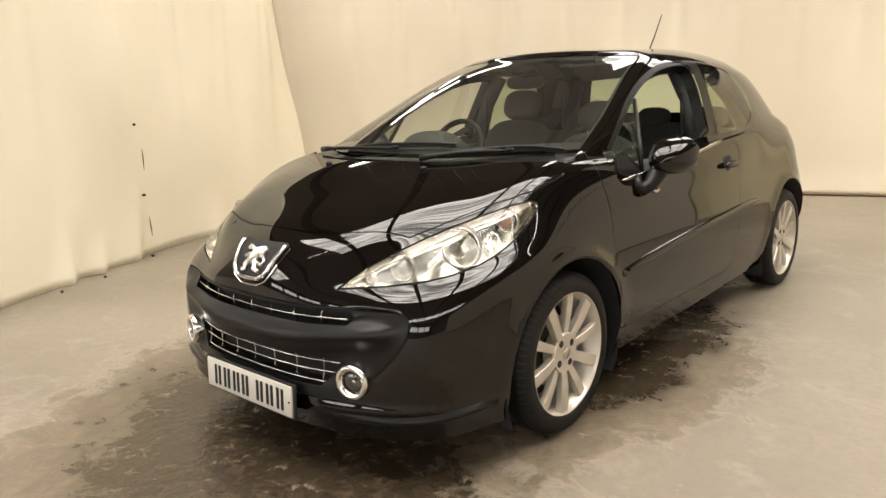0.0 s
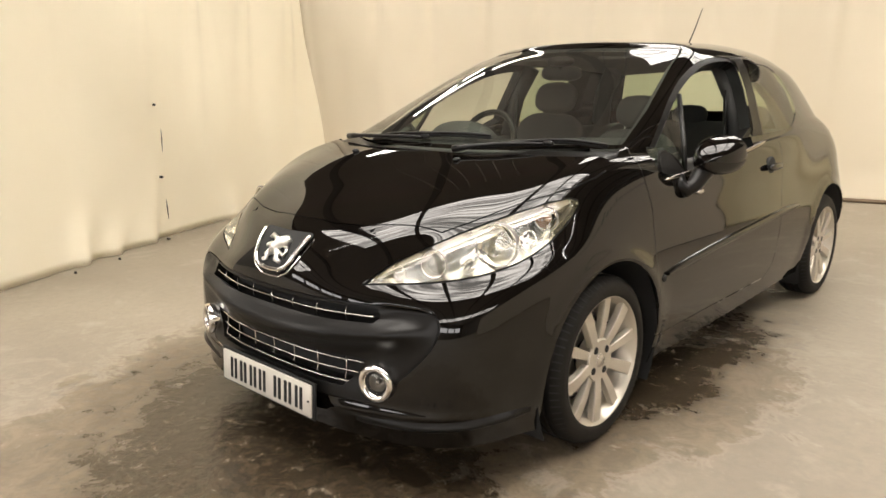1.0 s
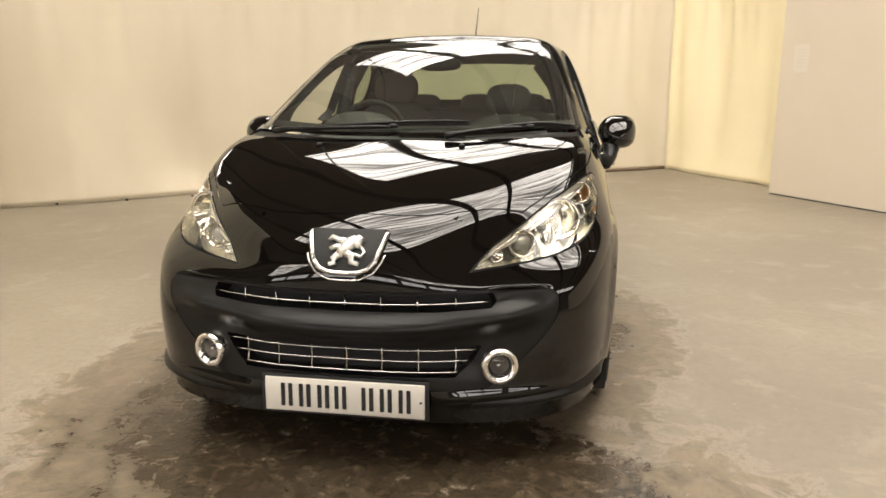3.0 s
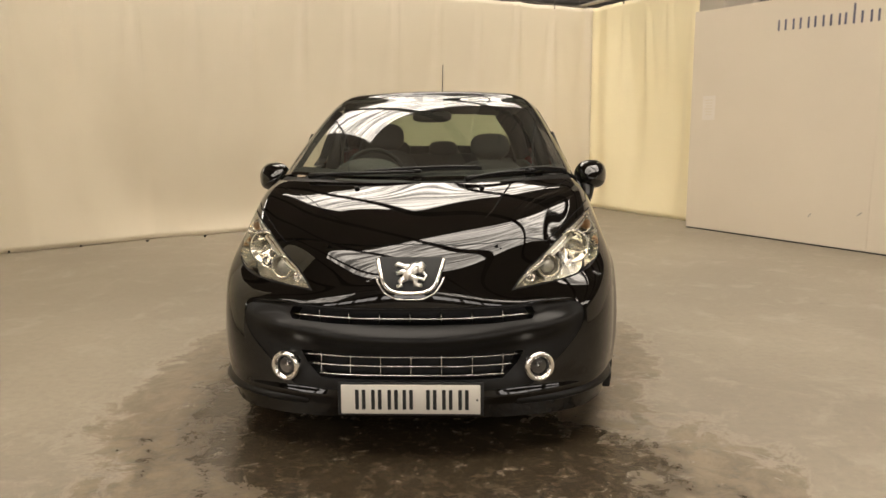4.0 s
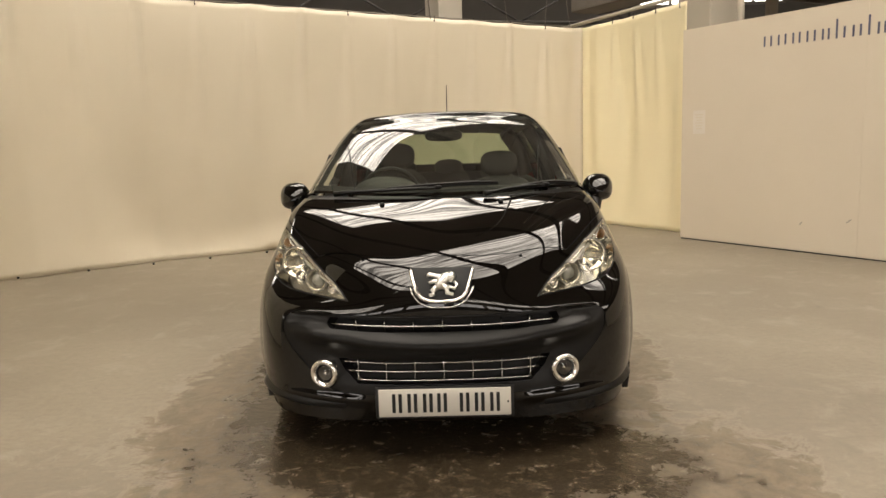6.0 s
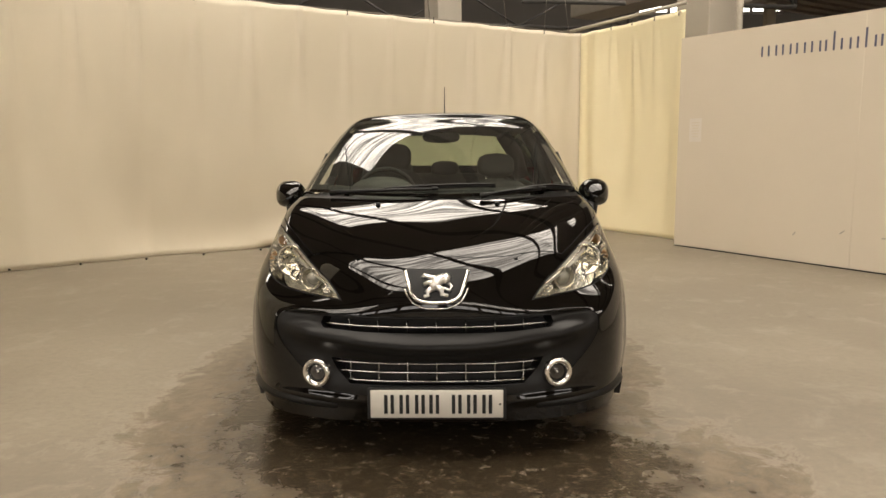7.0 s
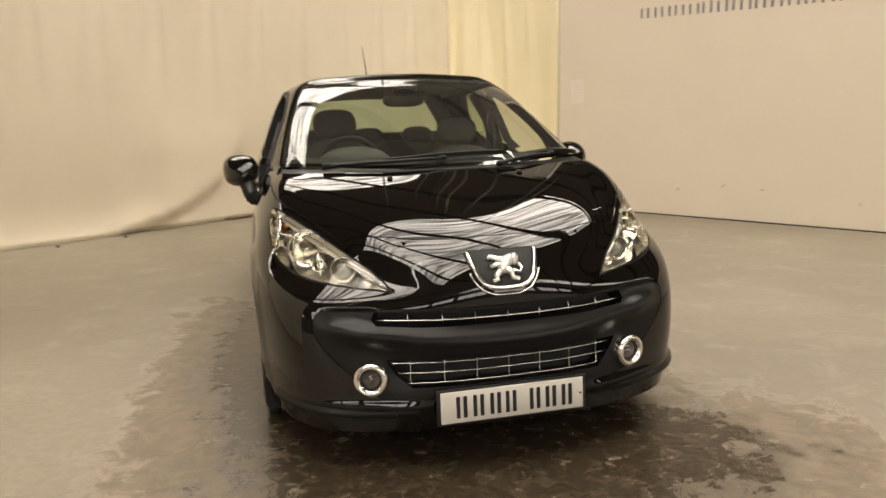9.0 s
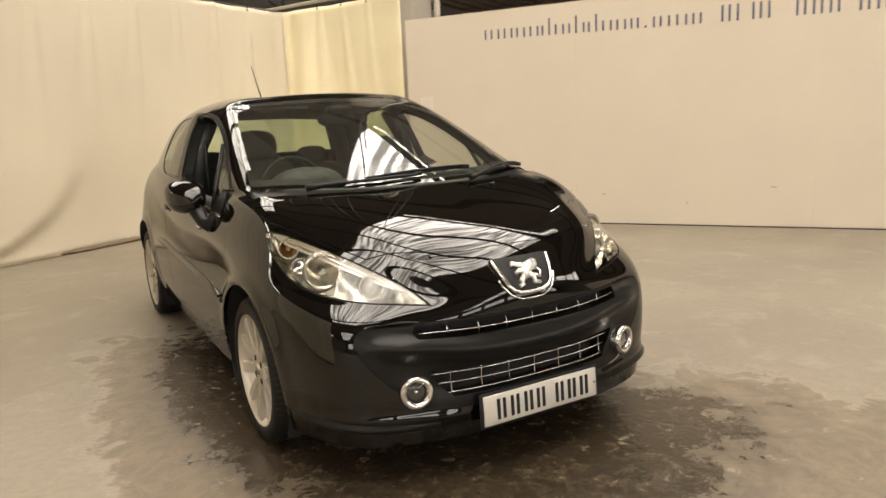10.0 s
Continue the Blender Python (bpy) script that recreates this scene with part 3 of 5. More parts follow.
# bumper beam: a rounded bar that stands proud below the slot; a chin lip; a dished zone behind the grilles
X, Y, Z = low[..., 0], low[..., 1], low[..., 2]
front = 1 - smoothstep(0.45, 0.75, Y)
beam_z = 0.475 + 0.055 * (X / 0.6) ** 2
beam = np.exp(-((Z - beam_z) / 0.036) ** 2) * (1 - smoothstep(0.50, 0.66, X))
lip = np.exp(-((Z - 0.245 - 0.02 * (X / 0.7) ** 2) / 0.016) ** 2) * smoothstep(0.26, 0.36, X) * (1 - smoothstep(0.66, 0.80, X) * 0.3)
hollow = np.exp(-((Z - 0.365) / 0.05) ** 2) * (1 - smoothstep(0.38, 0.5, X))
pocket = smoothstep(0.42, 0.52, X) * (1 - smoothstep(0.57, 0.66, X)) * smoothstep(0.520, 0.556, Z) * (1 - smoothstep(0.578, 0.602, Z))
low[..., 1] = Y - front * (0.040 * beam - 0.014 * pocket - 0.012 * hollow + 0.010 * lip)
# flared arch lips and a crease along the flank
for hy in (0.826, 3.366):
    d = np.hypot(low[..., 1] - hy, low[..., 2] - 0.30)
    low[..., 0] += np.where(low[..., 0] > 0.6, 0.012 * np.exp(-((d - 0.375) / 0.035) ** 2), 0)


def grid_normals(G):
    du = np.gradient(G, axis=0)
    dv = np.gradient(G, axis=1)
    n = np.cross(du, dv)
    n /= np.maximum(np.linalg.norm(n, axis=2), 1e-9)[..., None]
    n[0, :, 0] = n[-1, :, 0] = 0
    n /= np.maximum(np.linalg.norm(n, axis=2), 1e-9)[..., None]
    return n


def grid_faces(G, sub, row=float):
    """Faces as lists of (place, normal, column, row)."""
    N = grid_normals(G)
    N[:, -1] = N[:, -2]
    c, r = G.shape[:2]
    vert = [[(Vector(G[i, j]), Vector(N[i, j]), i / CSUB, row(j / sub)) for j in range(r)] for i in range(c)]
    return [[vert[i][j], vert[i + 1][j], vert[i + 1][j + 1], vert[i][j + 1]] for i in range(c - 1) for j in range(r - 1)]


def upper_row(r):
    """Row number in rings F, G, H, I, whatever helper rings lie between."""
    return float(np.interp(r, (0, 1, 2, 3, 4, 5, 6), (0, 0.45, 0.86, 1, 1.18, 2, 3)))


low_faces, upp_faces = grid_faces(low, LSUB), grid_faces(upp, USUB, upper_row)
# outward means away from the middle of the cabin
if (Vector(low[60, 30]) - Vector((0, 2, 0.6))).dot(low_faces[60 * (low.shape[1] - 1) + 30][0][1]) < 0:
    low_faces = [[(p, -n, c, r) for p, n, c, r in reversed(f)] for f in low_faces]
if (Vector(upp[60, 10]) - Vector((0, 2, 1.0))).dot(upp_faces[60 * (upp.shape[1] - 1) + 10][0][1]) < 0:
    upp_faces = [[(p, -n, c, r) for p, n, c, r in reversed(f)] for f in upp_faces]


def hull(pts):
    pts = sorted(set(pts))

    def half(seq):
        out = []
        for p in seq:
            while len(out) > 1 and (out[-1][0] - out[-2][0]) * (p[1] - out[-2][1]) - (out[-1][1] - out[-2][1]) * (p[0] - out[-2][0]) <= 1e-12:
                out.pop()
            out.append(p)
        return out[:-1]

    return half(pts) + half(pts[::-1])


def rounded(pts, turns=2):
    """Cuts the corners of a convex outline."""
    pts = hull(pts)
    for _ in range(turns):
        pts = [q for i, p in enumerate(pts) for q in
               ((p[0] * 0.78 + pts[i - 1][0] * 0.22, p[1] * 0.78 + pts[i - 1][1] * 0.22),
                (p[0] * 0.78 + pts[(i + 1) % len(pts)][0] * 0.22, p[1] * 0.78 + pts[(i + 1) % len(pts)][1] * 0.22))]
    return hull(pts)


def shrink(pts, g):
    """Moves the edges of a convex outline inwards by g."""
    n = len(pts)
    lines = []
    for i in range(n):
        a, b = Vector(pts[i]), Vector(pts[(i + 1) % n])
        d = (b - a).normalized()
        lines.append((a + Vector((-d.y, d.x)) * g, d))
    out = []
    for i in range(n):
        (p, d), (q, e) = lines[i - 1], lines[i]
        den = d.x * e.y - d.y * e.x
        if abs(den) < 1e-6:
            out.append(tuple(q))
            continue
        t = ((q.x - p.x) * e.y - (q.y - p.y) * e.x) / den
        out.append(tuple(p + d * t))
    return out


def cut(faces, proj, poly, keep=lambda f: True):
    """Splits faces along a convex outline: those inside, those outside."""
    xs, ys = [p[0] for p in poly], [p[1] for p in poly]
    x0, x1, y0, y1 = min(xs), max(xs), min(ys), max(ys)
    inside, outside = [], []
    n = len(poly)
    for f in faces:
        q = [proj(v) for v in f]
        if not keep(f) or max(a for a, _ in q) < x0 or min(a for a, _ in q) > x1 or max(b for _, b in q) < y0 or min(b for _, b in q) > y1:
            outside.append(f)
            continue
        rest, outs = f, []
        for i in range(n):
            ax, ay = poly[i]
            bx, by = poly[(i + 1) % n]
            side = [(bx - ax) * (proj(v)[1] - ay) - (by - ay) * (proj(v)[0] - ax) for v in rest]
            if all(s >= -1e-9 for s in side):
                continue
            if all(s <= 1e-9 for s in side):
                outs.append(rest)
                rest = []
                break
            fi, fo = [], []
            for k, v in enumerate(rest):
                w, s, u = rest[(k + 1) % len(rest)], side[k], side[(k + 1) % len(rest)]
                (fi if s >= 0 else fo).append(v)
                if (s > 0 > u) or (s < 0 < u):
                    t = s / (s - u)
                    m = (v[0].lerp(w[0], t), v[1].lerp(w[1], t).normalized(), v[2] + (w[2] - v[2]) * t, v[3] + (w[3] - v[3]) * t)
                    fi.append(m)
                    fo.append(m)
            if len(fo) > 2:
                outs.append(fo)
            rest = fi
            if len(rest) < 3:
                rest = []
                break
        if not rest and len(outs) <= 1:
            outside.append(f)
        else:
            outside += outs
            if rest:
                inside.append(rest)
    return inside, outside


def skin(faces, off=0.0, both=False):
    """Verts, faces and normals of cut faces, moved along their normals by off; both: with the mirror half."""
    V, N, F, seen = [], [], [], {}
    for sx in ((1, -1) if both else (1,)):
        for f in faces:
            ids = []
            for p, n, _, _ in f:
                q = p + n * off
                key = (round(sx * q.x, 5) + 0.0, round(q.y, 5), round(q.z, 5))
                if key not in seen:
                    seen[key] = len(V)
                    V.append((sx * q.x, q.y, q.z))
                    N.append((sx * n.x, n.y, n.z))
                if seen[key] not in ids:
                    ids.append(seen[key])
            if len(ids) > 2:
                F.append(ids if sx == 1 else ids[::-1])
    return V, F, N


def flip_skin(s):
    return [(-v[0], v[1], v[2]) for v in s[0]], [f[::-1] for f in s[1]], [(-n[0], n[1], n[2]) for n in s[2]]


def rim_wall(faces, depth, off=0.0):
    """A wall that runs inwards from the outline of cut faces, so that an opening or panel has depth."""
    count, where = {}, {}
    for f in faces:
        for k, v in enumerate(f):
            w = f[(k + 1) % len(f)]
            a, b = tuple(round(c, 5) for c in v[0]), tuple(round(c, 5) for c in w[0])
            if a == b:
                continue
            key = (min(a, b), max(a, b))
            count[key] = count.get(key, 0) + 1
            where[key] = (v, w)
    V, F = [], []
    for key, n in count.items():
        if n == 1:
            v, w = where[key]
            if abs(v[0].x) < 0.002 and abs(w[0].x) < 0.002:
                continue
            k = len(V)
            V += [v[0] + v[1] * off, w[0] + w[1] * off, w[0] - w[1] * depth, v[0] - v[1] * depth]
            F.append((k, k + 1, k + 2, k + 3))
    return [tuple(v) for v in V], F


from mathutils.bvhtree import BVHTree


def tree_of(faces):
    s = skin(faces)
    return BVHTree.FromPolygons(s[0], s[1])


LOW_TREE, UPP_TREE = tree_of(low_faces), tree_of(upp_faces)


def front_at(x, z):
    hit = LOW_TREE.ray_cast(Vector((abs(x) + 1e-4, -2, z)), Vector((0, 1, 0)))
    p, n = hit[0], hit[1]
    n = -n if n.y > 0 else n
    return Vector((x, p.y, z)), Vector((n.x if x >= 0 else -n.x, n.y, n.z))


def side_at(y, z, tree=None):
    hit = (tree or LOW_TREE).ray_cast(Vector((3, y, z)), Vector((-1, 0, 0)))
    for other in (UPP_TREE, LOW_TREE):
        if hit[0] is None:
            hit = other.ray_cast(Vector((3, y, z)), Vector((-1, 0, 0)))
    n = hit[1] if hit[1].x > 0 else -hit[1]
    return hit[0], n


def top_at(x, y):
    for tree in (UPP_TREE, LOW_TREE):
        hit = tree.ray_cast(Vector((abs(x) + 1e-4, y, 3)), Vector((0, 0, -1)))
        if hit[0] is not None:
            n = hit[1] if hit[1].z > 0 else -hit[1]
            return Vector((x, y, hit[0].z)), Vector((n.x if x >= 0 else -n.x, n.y, n.z))
    return Vector((x, y, 0.9)), Vector((0, 0, 1))


PFRONT = lambda v: (v[0].x, v[0].z)
PSIDE = lambda v: (v[0].y, v[0].z)
PGRID = lambda v: (v[2], v[3])
PTOP = lambda v: (v[0].x, v[0].y)
PLAMP = lambda v: ((v[0].x + v[0].y) * 0.70711, v[0].z)
is_front = lambda f: f[0][2] < 4.6
is_side = lambda f: 3.0 < f[0][2] < 10.5

GAP = 0.004
seams = []


def panel(faces, proj, poly, keep, gap=GAP):
    """Takes a panel out of the shell, leaving a fine recessed joint round it."""
    got, rest = cut(faces, proj, poly, keep)
    inner, ring = cut(got, proj, shrink(poly, gap), lambda f: True)
    seams.extend(ring)
    return inner, rest


def arc(cx, cy, r, n=40):
    return hull([(cx + r * math.cos(2 * math.pi * i / n), cy + r * math.sin(2 * math.pi * i / n)) for i in range(n)])


FRONT_AXLE, REAR_AXLE, HUB_Z = 0.826, 3.366, 0.298
shell = low_faces
for hy in (FRONT_AXLE, REAR_AXLE):
    _, shell = cut(shell, PSIDE, hull(arc(hy, HUB_Z, 0.366 if hy < 2 else 0.378) + [(hy - 0.350, 0.1), (hy + 0.350, 0.1)]), is_side)

LAMP_LINE = hull([(0.350, 0.640), (0.400, 0.675), (0.460, 0.714), (0.555, 0.756), (0.655, 0.794), (0.750, 0.825), (0.850, 0.853), (0.950, 0.877), (1.030, 0.886), (1.060, 0.878),
                  (1.062, 0.860), (1.040, 0.832), (0.998, 0.796), (0.940, 0.757), (0.888, 0.731), (0.828, 0.709), (0.735, 0.686), (0.645, 0.671), (0.555, 0.660), (0.458, 0.650)])
lamp_faces, shell = panel(shell, PLAMP, LAMP_LINE, is_front, 0.005)
SLOT_LINE = hull([(-0.1, 0.526), (0.30, 0.529), (0.455, 0.538), (0.468, 0.556), (0.455, 0.582), (0.30, 0.578), (-0.1, 0.576)])
slot_faces, shell = cut(shell, PFRONT, SLOT_LINE, is_front)
GRILLE_LINE = hull([(-0.1, 0.318), (0.345, 0.318), (0.40, 0.37), (0.425, 0.418), (-0.1, 0.412)])
grille_faces, shell = cut(shell, PFRONT, GRILLE_LINE, is_front)
FOG = (0.478, 0.357)
_, shell = cut(shell, PFRONT, arc(FOG[0], FOG[1], 0.056, 32), is_front)
INSERT_LINE = rounded([(-0.3, 0.590), (0.50, 0.593), (0.60, 0.593), (0.648, 0.580), (0.664, 0.548), (0.656, 0.50), (0.618, 0.44), (0.55, 0.372), (0.47, 0.290), (0.40, 0.275), (-0.3, 0.270)], 1)
insert_faces, shell = panel(shell, PFRONT, INSERT_LINE, is_front, 0.005)
BONNET_LINE = hull([(-0.1, 0.179), (0.02, 0.180), (0.165, 0.191), (0.294, 0.221), (0.40, 0.263), (0.53, 0.326), (0.58, 0.402), (0.66, 0.541), (0.712, 0.639), (0.744, 0.735), (0.757, 0.85), (0.757, 0.963), (0.745, 1.0), (0.69, 1.15), (-0.1, 1.15)])
bonnet_faces, shell = panel(shell, PTOP, BONNET_LINE, lambda f: f[0][2] < 5.2 and f[0][3] > 4.6, 0.0035)
# the hollow behind the bonnet's rear edge, under the wipers
cowl_faces, bonnet_faces = cut(bonnet_faces, PTOP, hull([(-0.1, 0.752), (0.0, 0.752), (0.20, 0.758), (0.345, 0.775), (0.555, 0.845), (0.676, 0.915), (0.728, 0.985), (0.735, 1.3), (-0.1, 1.3)]))
DOOR_LINE = hull([(1.118, 0.90), (1.128, 0.80), (1.136, 0.69), (1.160, 0.55), (1.166, 0.40), (1.19, 0.305), (1.25, 0.290), (2.40, 0.290), (2.47, 0.34), (2.500, 0.60), (2.505, 0.90), (2.50, 1.10), (1.13, 1.10)])
door_faces, shell = panel(shell, PSIDE, DOOR_LINE, is_side)
# the window opening goes down to the sill strip, below the shoulder of the door
BELT = [(1.20, 0.900), (1.40, 0.906), (1.75, 0.926), (2.10, 0.957), (2.19, 0.967), (2.36, 0.988)]
belt_gap, door_faces = cut(door_faces, PSIDE, hull([(1.232, 0.925), (1.255, 0.906)] + BELT[1:5] + [(2.19, 1.06), (1.232, 1.06)]), is_side)
bumper_faces, shell = cut(shell, PGRID, hull([(-1, -1), (4.45, -1), (4.45, 3.2), (3.9, 4.0), (2.3, 4.0), (1.5, 5.0), (-1, 5.0)]), is_front)

roof_shell = upp_faces
screen_faces, roof_shell = cut(roof_shell, PGRID, hull([(-1, 0.03), (4.38, 0.03), (4.24, 0.30), (3.80, 0.64), (3.26, 0.985), (-1, 0.985)]), lambda f: f[0][2] < 5)
DOOR_WINDOW = rounded([(1.20, 0.955), (1.30, 1.010), (1.385, 1.070), (1.52, 1.155), (1.67, 1.233), (1.80, 1.284), (1.93, 1.325), (2.08, 1.349), (2.225, 1.353), (2.268, 1.33), (2.235, 1.18), (2.205, 1.05), (2.19, 0.972)], 1)
QUARTER_WINDOW = rounded([(2.41, 1.352), (2.58, 1.351), (2.77, 1.338), (2.884, 1.267), (2.940, 1.187), (2.940, 1.107), (2.853, 1.053), (2.671, 1.010), (2.487, 0.990), (2.325, 0.985)], 1)
window_side = lambda f: 4.3 < f[0][2] < 10.2 and f[0][3] < 1.4
frame_faces, roof_shell = cut(roof_shell, PSIDE, shrink(DOOR_WINDOW, -0.022), window_side)
door_gap, frame_faces = cut(frame_faces, PSIDE, DOOR_WINDOW)
quarter_faces, roof_shell = cut(roof_shell, PSIDE, QUARTER_WINDOW, window_side)
pillar_faces, roof_shell = cut(roof_shell, PSIDE, hull([(2.25, 1.374), (2.395, 1.374), (2.318, 0.98), (2.19, 0.972)]), window_side)
rear_glass_faces, roof_shell = cut(roof_shell, PGRID, hull([(10.1, 0.06), (13, 0.06), (13, 0.93), (10.2, 0.93)]), lambda f: f[0][2] > 9.5)

car = thing("car", "glossy black three-door hatchback with open door windows parked on stained concrete", "car", (0, 0, 0))
part("body_shell", skin(shell + roof_shell, 0, True), M_PAINT, car, "glossy black painted body shell")
part("bonnet", skin(bonnet_faces, 0.0, True), M_PAINT, car, "glossy black bonnet with a curved leading edge")
bumper = part("front_bumper", skin(bumper_faces, 0.0, True), M_PAINT, car, "glossy black front bumper")
part("bumper_insert", skin(insert_faces, 0.001, True), M_TRIM, bumper, "matt black plastic bumper centre with a raised beam")
part("panel_joint", skin(seams, -0.006, True), M_SEAM, car, "fine dark recessed joint between the panels")
for side in (1, -1):
    turn = (lambda s: s) if side == 1 else flip_skin
    flip = (lambda s: s) if side == 1 else mirrored
    door = part("door", turn(skin(door_faces)), M_PAINT, car, "glossy black door with its window wound down")
    part("window_frame", turn(skin(frame_faces, -0.004)), M_TRIM, door, "black rubber and plastic window surround")
    part("frame_depth", flip(rim_wall(door_gap + belt_gap, 0.05)), M_TRIM, door)
    # mirror-base quarter light: the fixed corner pane in front of the open window
    corner, _ = cut(door_gap, PSIDE, hull([(1.0, 0.90), (1.49, 0.90), (1.63, 1.22), (1.0, 1.22)]))
    low_corner, _ = cut(belt_gap, PSIDE, hull([(1.0, 0.85), (1.466, 0.85), (1.53, 1.10), (1.0, 1.10)]))
    part("corner_pane", turn(skin(corner + low_corner, -0.012)), M_TINT, door)
    a, _n = side_at(1.53, 1.00, UPP_TREE)
    b, _n = side_at(1.615, 1.185, UPP_TREE)
    part("corner_bar", flip(tube([(0.796, 1.470, 0.905), (a.x - 0.010, 1.525, 1.00), (b.x - 0.012, 1.622, 1.205)], 0.011, 8)), M_TRIM, door)
    strip = []
    for k in range(23):
        y = 1.262 + 0.0495 * k
        i = max(j for j in range(len(BELT) - 1) if BELT[j][0] <= y)
        f = (y - BELT[i][0]) / (BELT[i + 1][0] - BELT[i][0])
        strip.append(tuple(side_at(y, BELT[i][1] + f * (BELT[i + 1][1] - BELT[i][1]) - 0.006, LOW_TREE)[0]))
    part("waist_strip", flip(tube(strip, 0.011, 10, [0.25, 0.7] + [1] * 19 + [0.8, 0.3])), M_STRIP, door, "bright satin strip along the window sill")
    # handle in a round recess
    hp, _n = side_at(2.335, 0.862)
    part("handle_recess", flip(moved(lathe([(0.001, 0.004), (0.045, 0.004), (0.052, 0.001), (0.054, -0.01)], 28), Matrix.Translation(hp) @ Matrix.Diagonal((1, 1.0, 0.85, 1)))), M_SEAM, door)
    part("door_handle", flip(blob((hp.x + 0.022, 2.340, 0.860), (0.014, 0.085, 0.017), 2.6)), M_PAINT, door, "black pull handle with a bright highlight")
    # rub strip along the flank
    pts = [(1.235 + 0.0765 * k, 0.543 + 0.080 * (1 - (1 - k / 20) ** 1.5)) for k in range(21)]
    V, F = [], []
    for k, (y, z) in enumerate(pts):
        w = 0.019 * min(1, 0.35 + k * 0.35, 0.35 + (20 - k) * 0.35)
        p = side_at(y, z)[0]
        V += [(p.x - 0.002, y, z + w), (p.x + 0.010, y, z + w * 0.8), (p.x + 0.013, y, z), (p.x + 0.010, y, z - w * 0.8), (p.x - 0.002, y, z - w)]
    for k in range(20):
        for j in range(4):
            F.append((5 * k + j, 5 * k + j + 1, 5 * k + 6 + j, 5 * k + 5 + j))
    part("rub_strip", flip((V, F)), M_PAINT, car)
    part("repeater", flip(blob(tuple(side_at(1.212, 0.530)[0]), (0.008, 0.014, 0.014), 2)), M_SEAM, car)
    part("quarter_window", turn(skin(quarter_faces, -0.003)), M_TINT, car, "fixed tinted rear quarter pane")
    part("door_pillar", turn(skin(pillar_faces, 0.002)), M_TRIM, car, "black pillar behind the door window")
    # front wing joint and sill
    for hy in (FRONT_AXLE, REAR_AXLE):
        liner = lathe([(0.382, 0.35), (0.382, 0.845)], 40)
        Vl = [(x, hy + y, HUB_Z + z) for x, y, z in liner[0]]
        Fl = [f for f in liner[1] if sum(Vl[i][2] for i in f) / 4 > 0.12]
        Vl = [(min(x, side_at(min(max(y, 0.25), 3.8), max(z, 0.28))[0].x - 0.004) if x > 0.5 else x, y, z) for x, y, z in Vl]
        part("wheel_arch_liner", flip((Vl, Fl)), M_DARK, car)
        part("arch_back", flip(moved(lathe([(0.001, 0.36), (0.39, 0.36)], 32), Matrix.Translation((0, hy, HUB_Z)))), M_DARK, car)

part("underbody", box(0, 2.15, 0.21, 1.40, 3.1, 0.06, 0.02), M_DARK, car, "dark underside")
# front engine-bay and rear closing so that no light leaks through the slots
part("front_bulkhead", join(box(0, 0.42, 0.40, 1.0, 0.5, 0.40, 0.02), box(0, 0.75, 0.60, 1.1, 0.4, 0.4, 0.02)), M_DARK, car)

# ---- glass ----
part("windscreen", skin(screen_faces, -0.002, True), M_GLASS, car, "raked faintly tinted windscreen")
part("rear_window", skin(rear_glass_faces, -0.002, True), M_TINT, car, "green tinted rear window")
_x, edge_in = cut(screen_faces, PGRID, hull([(-1, 0.085), (4.20, 0.10), (4.05, 0.30), (3.62, 0.62), (3.12, 0.935), (-1, 0.95)]))
part("screen_band", skin(edge_in, -0.006, True), M_SEAM, car, "black printed band round the edge of the windscreen")

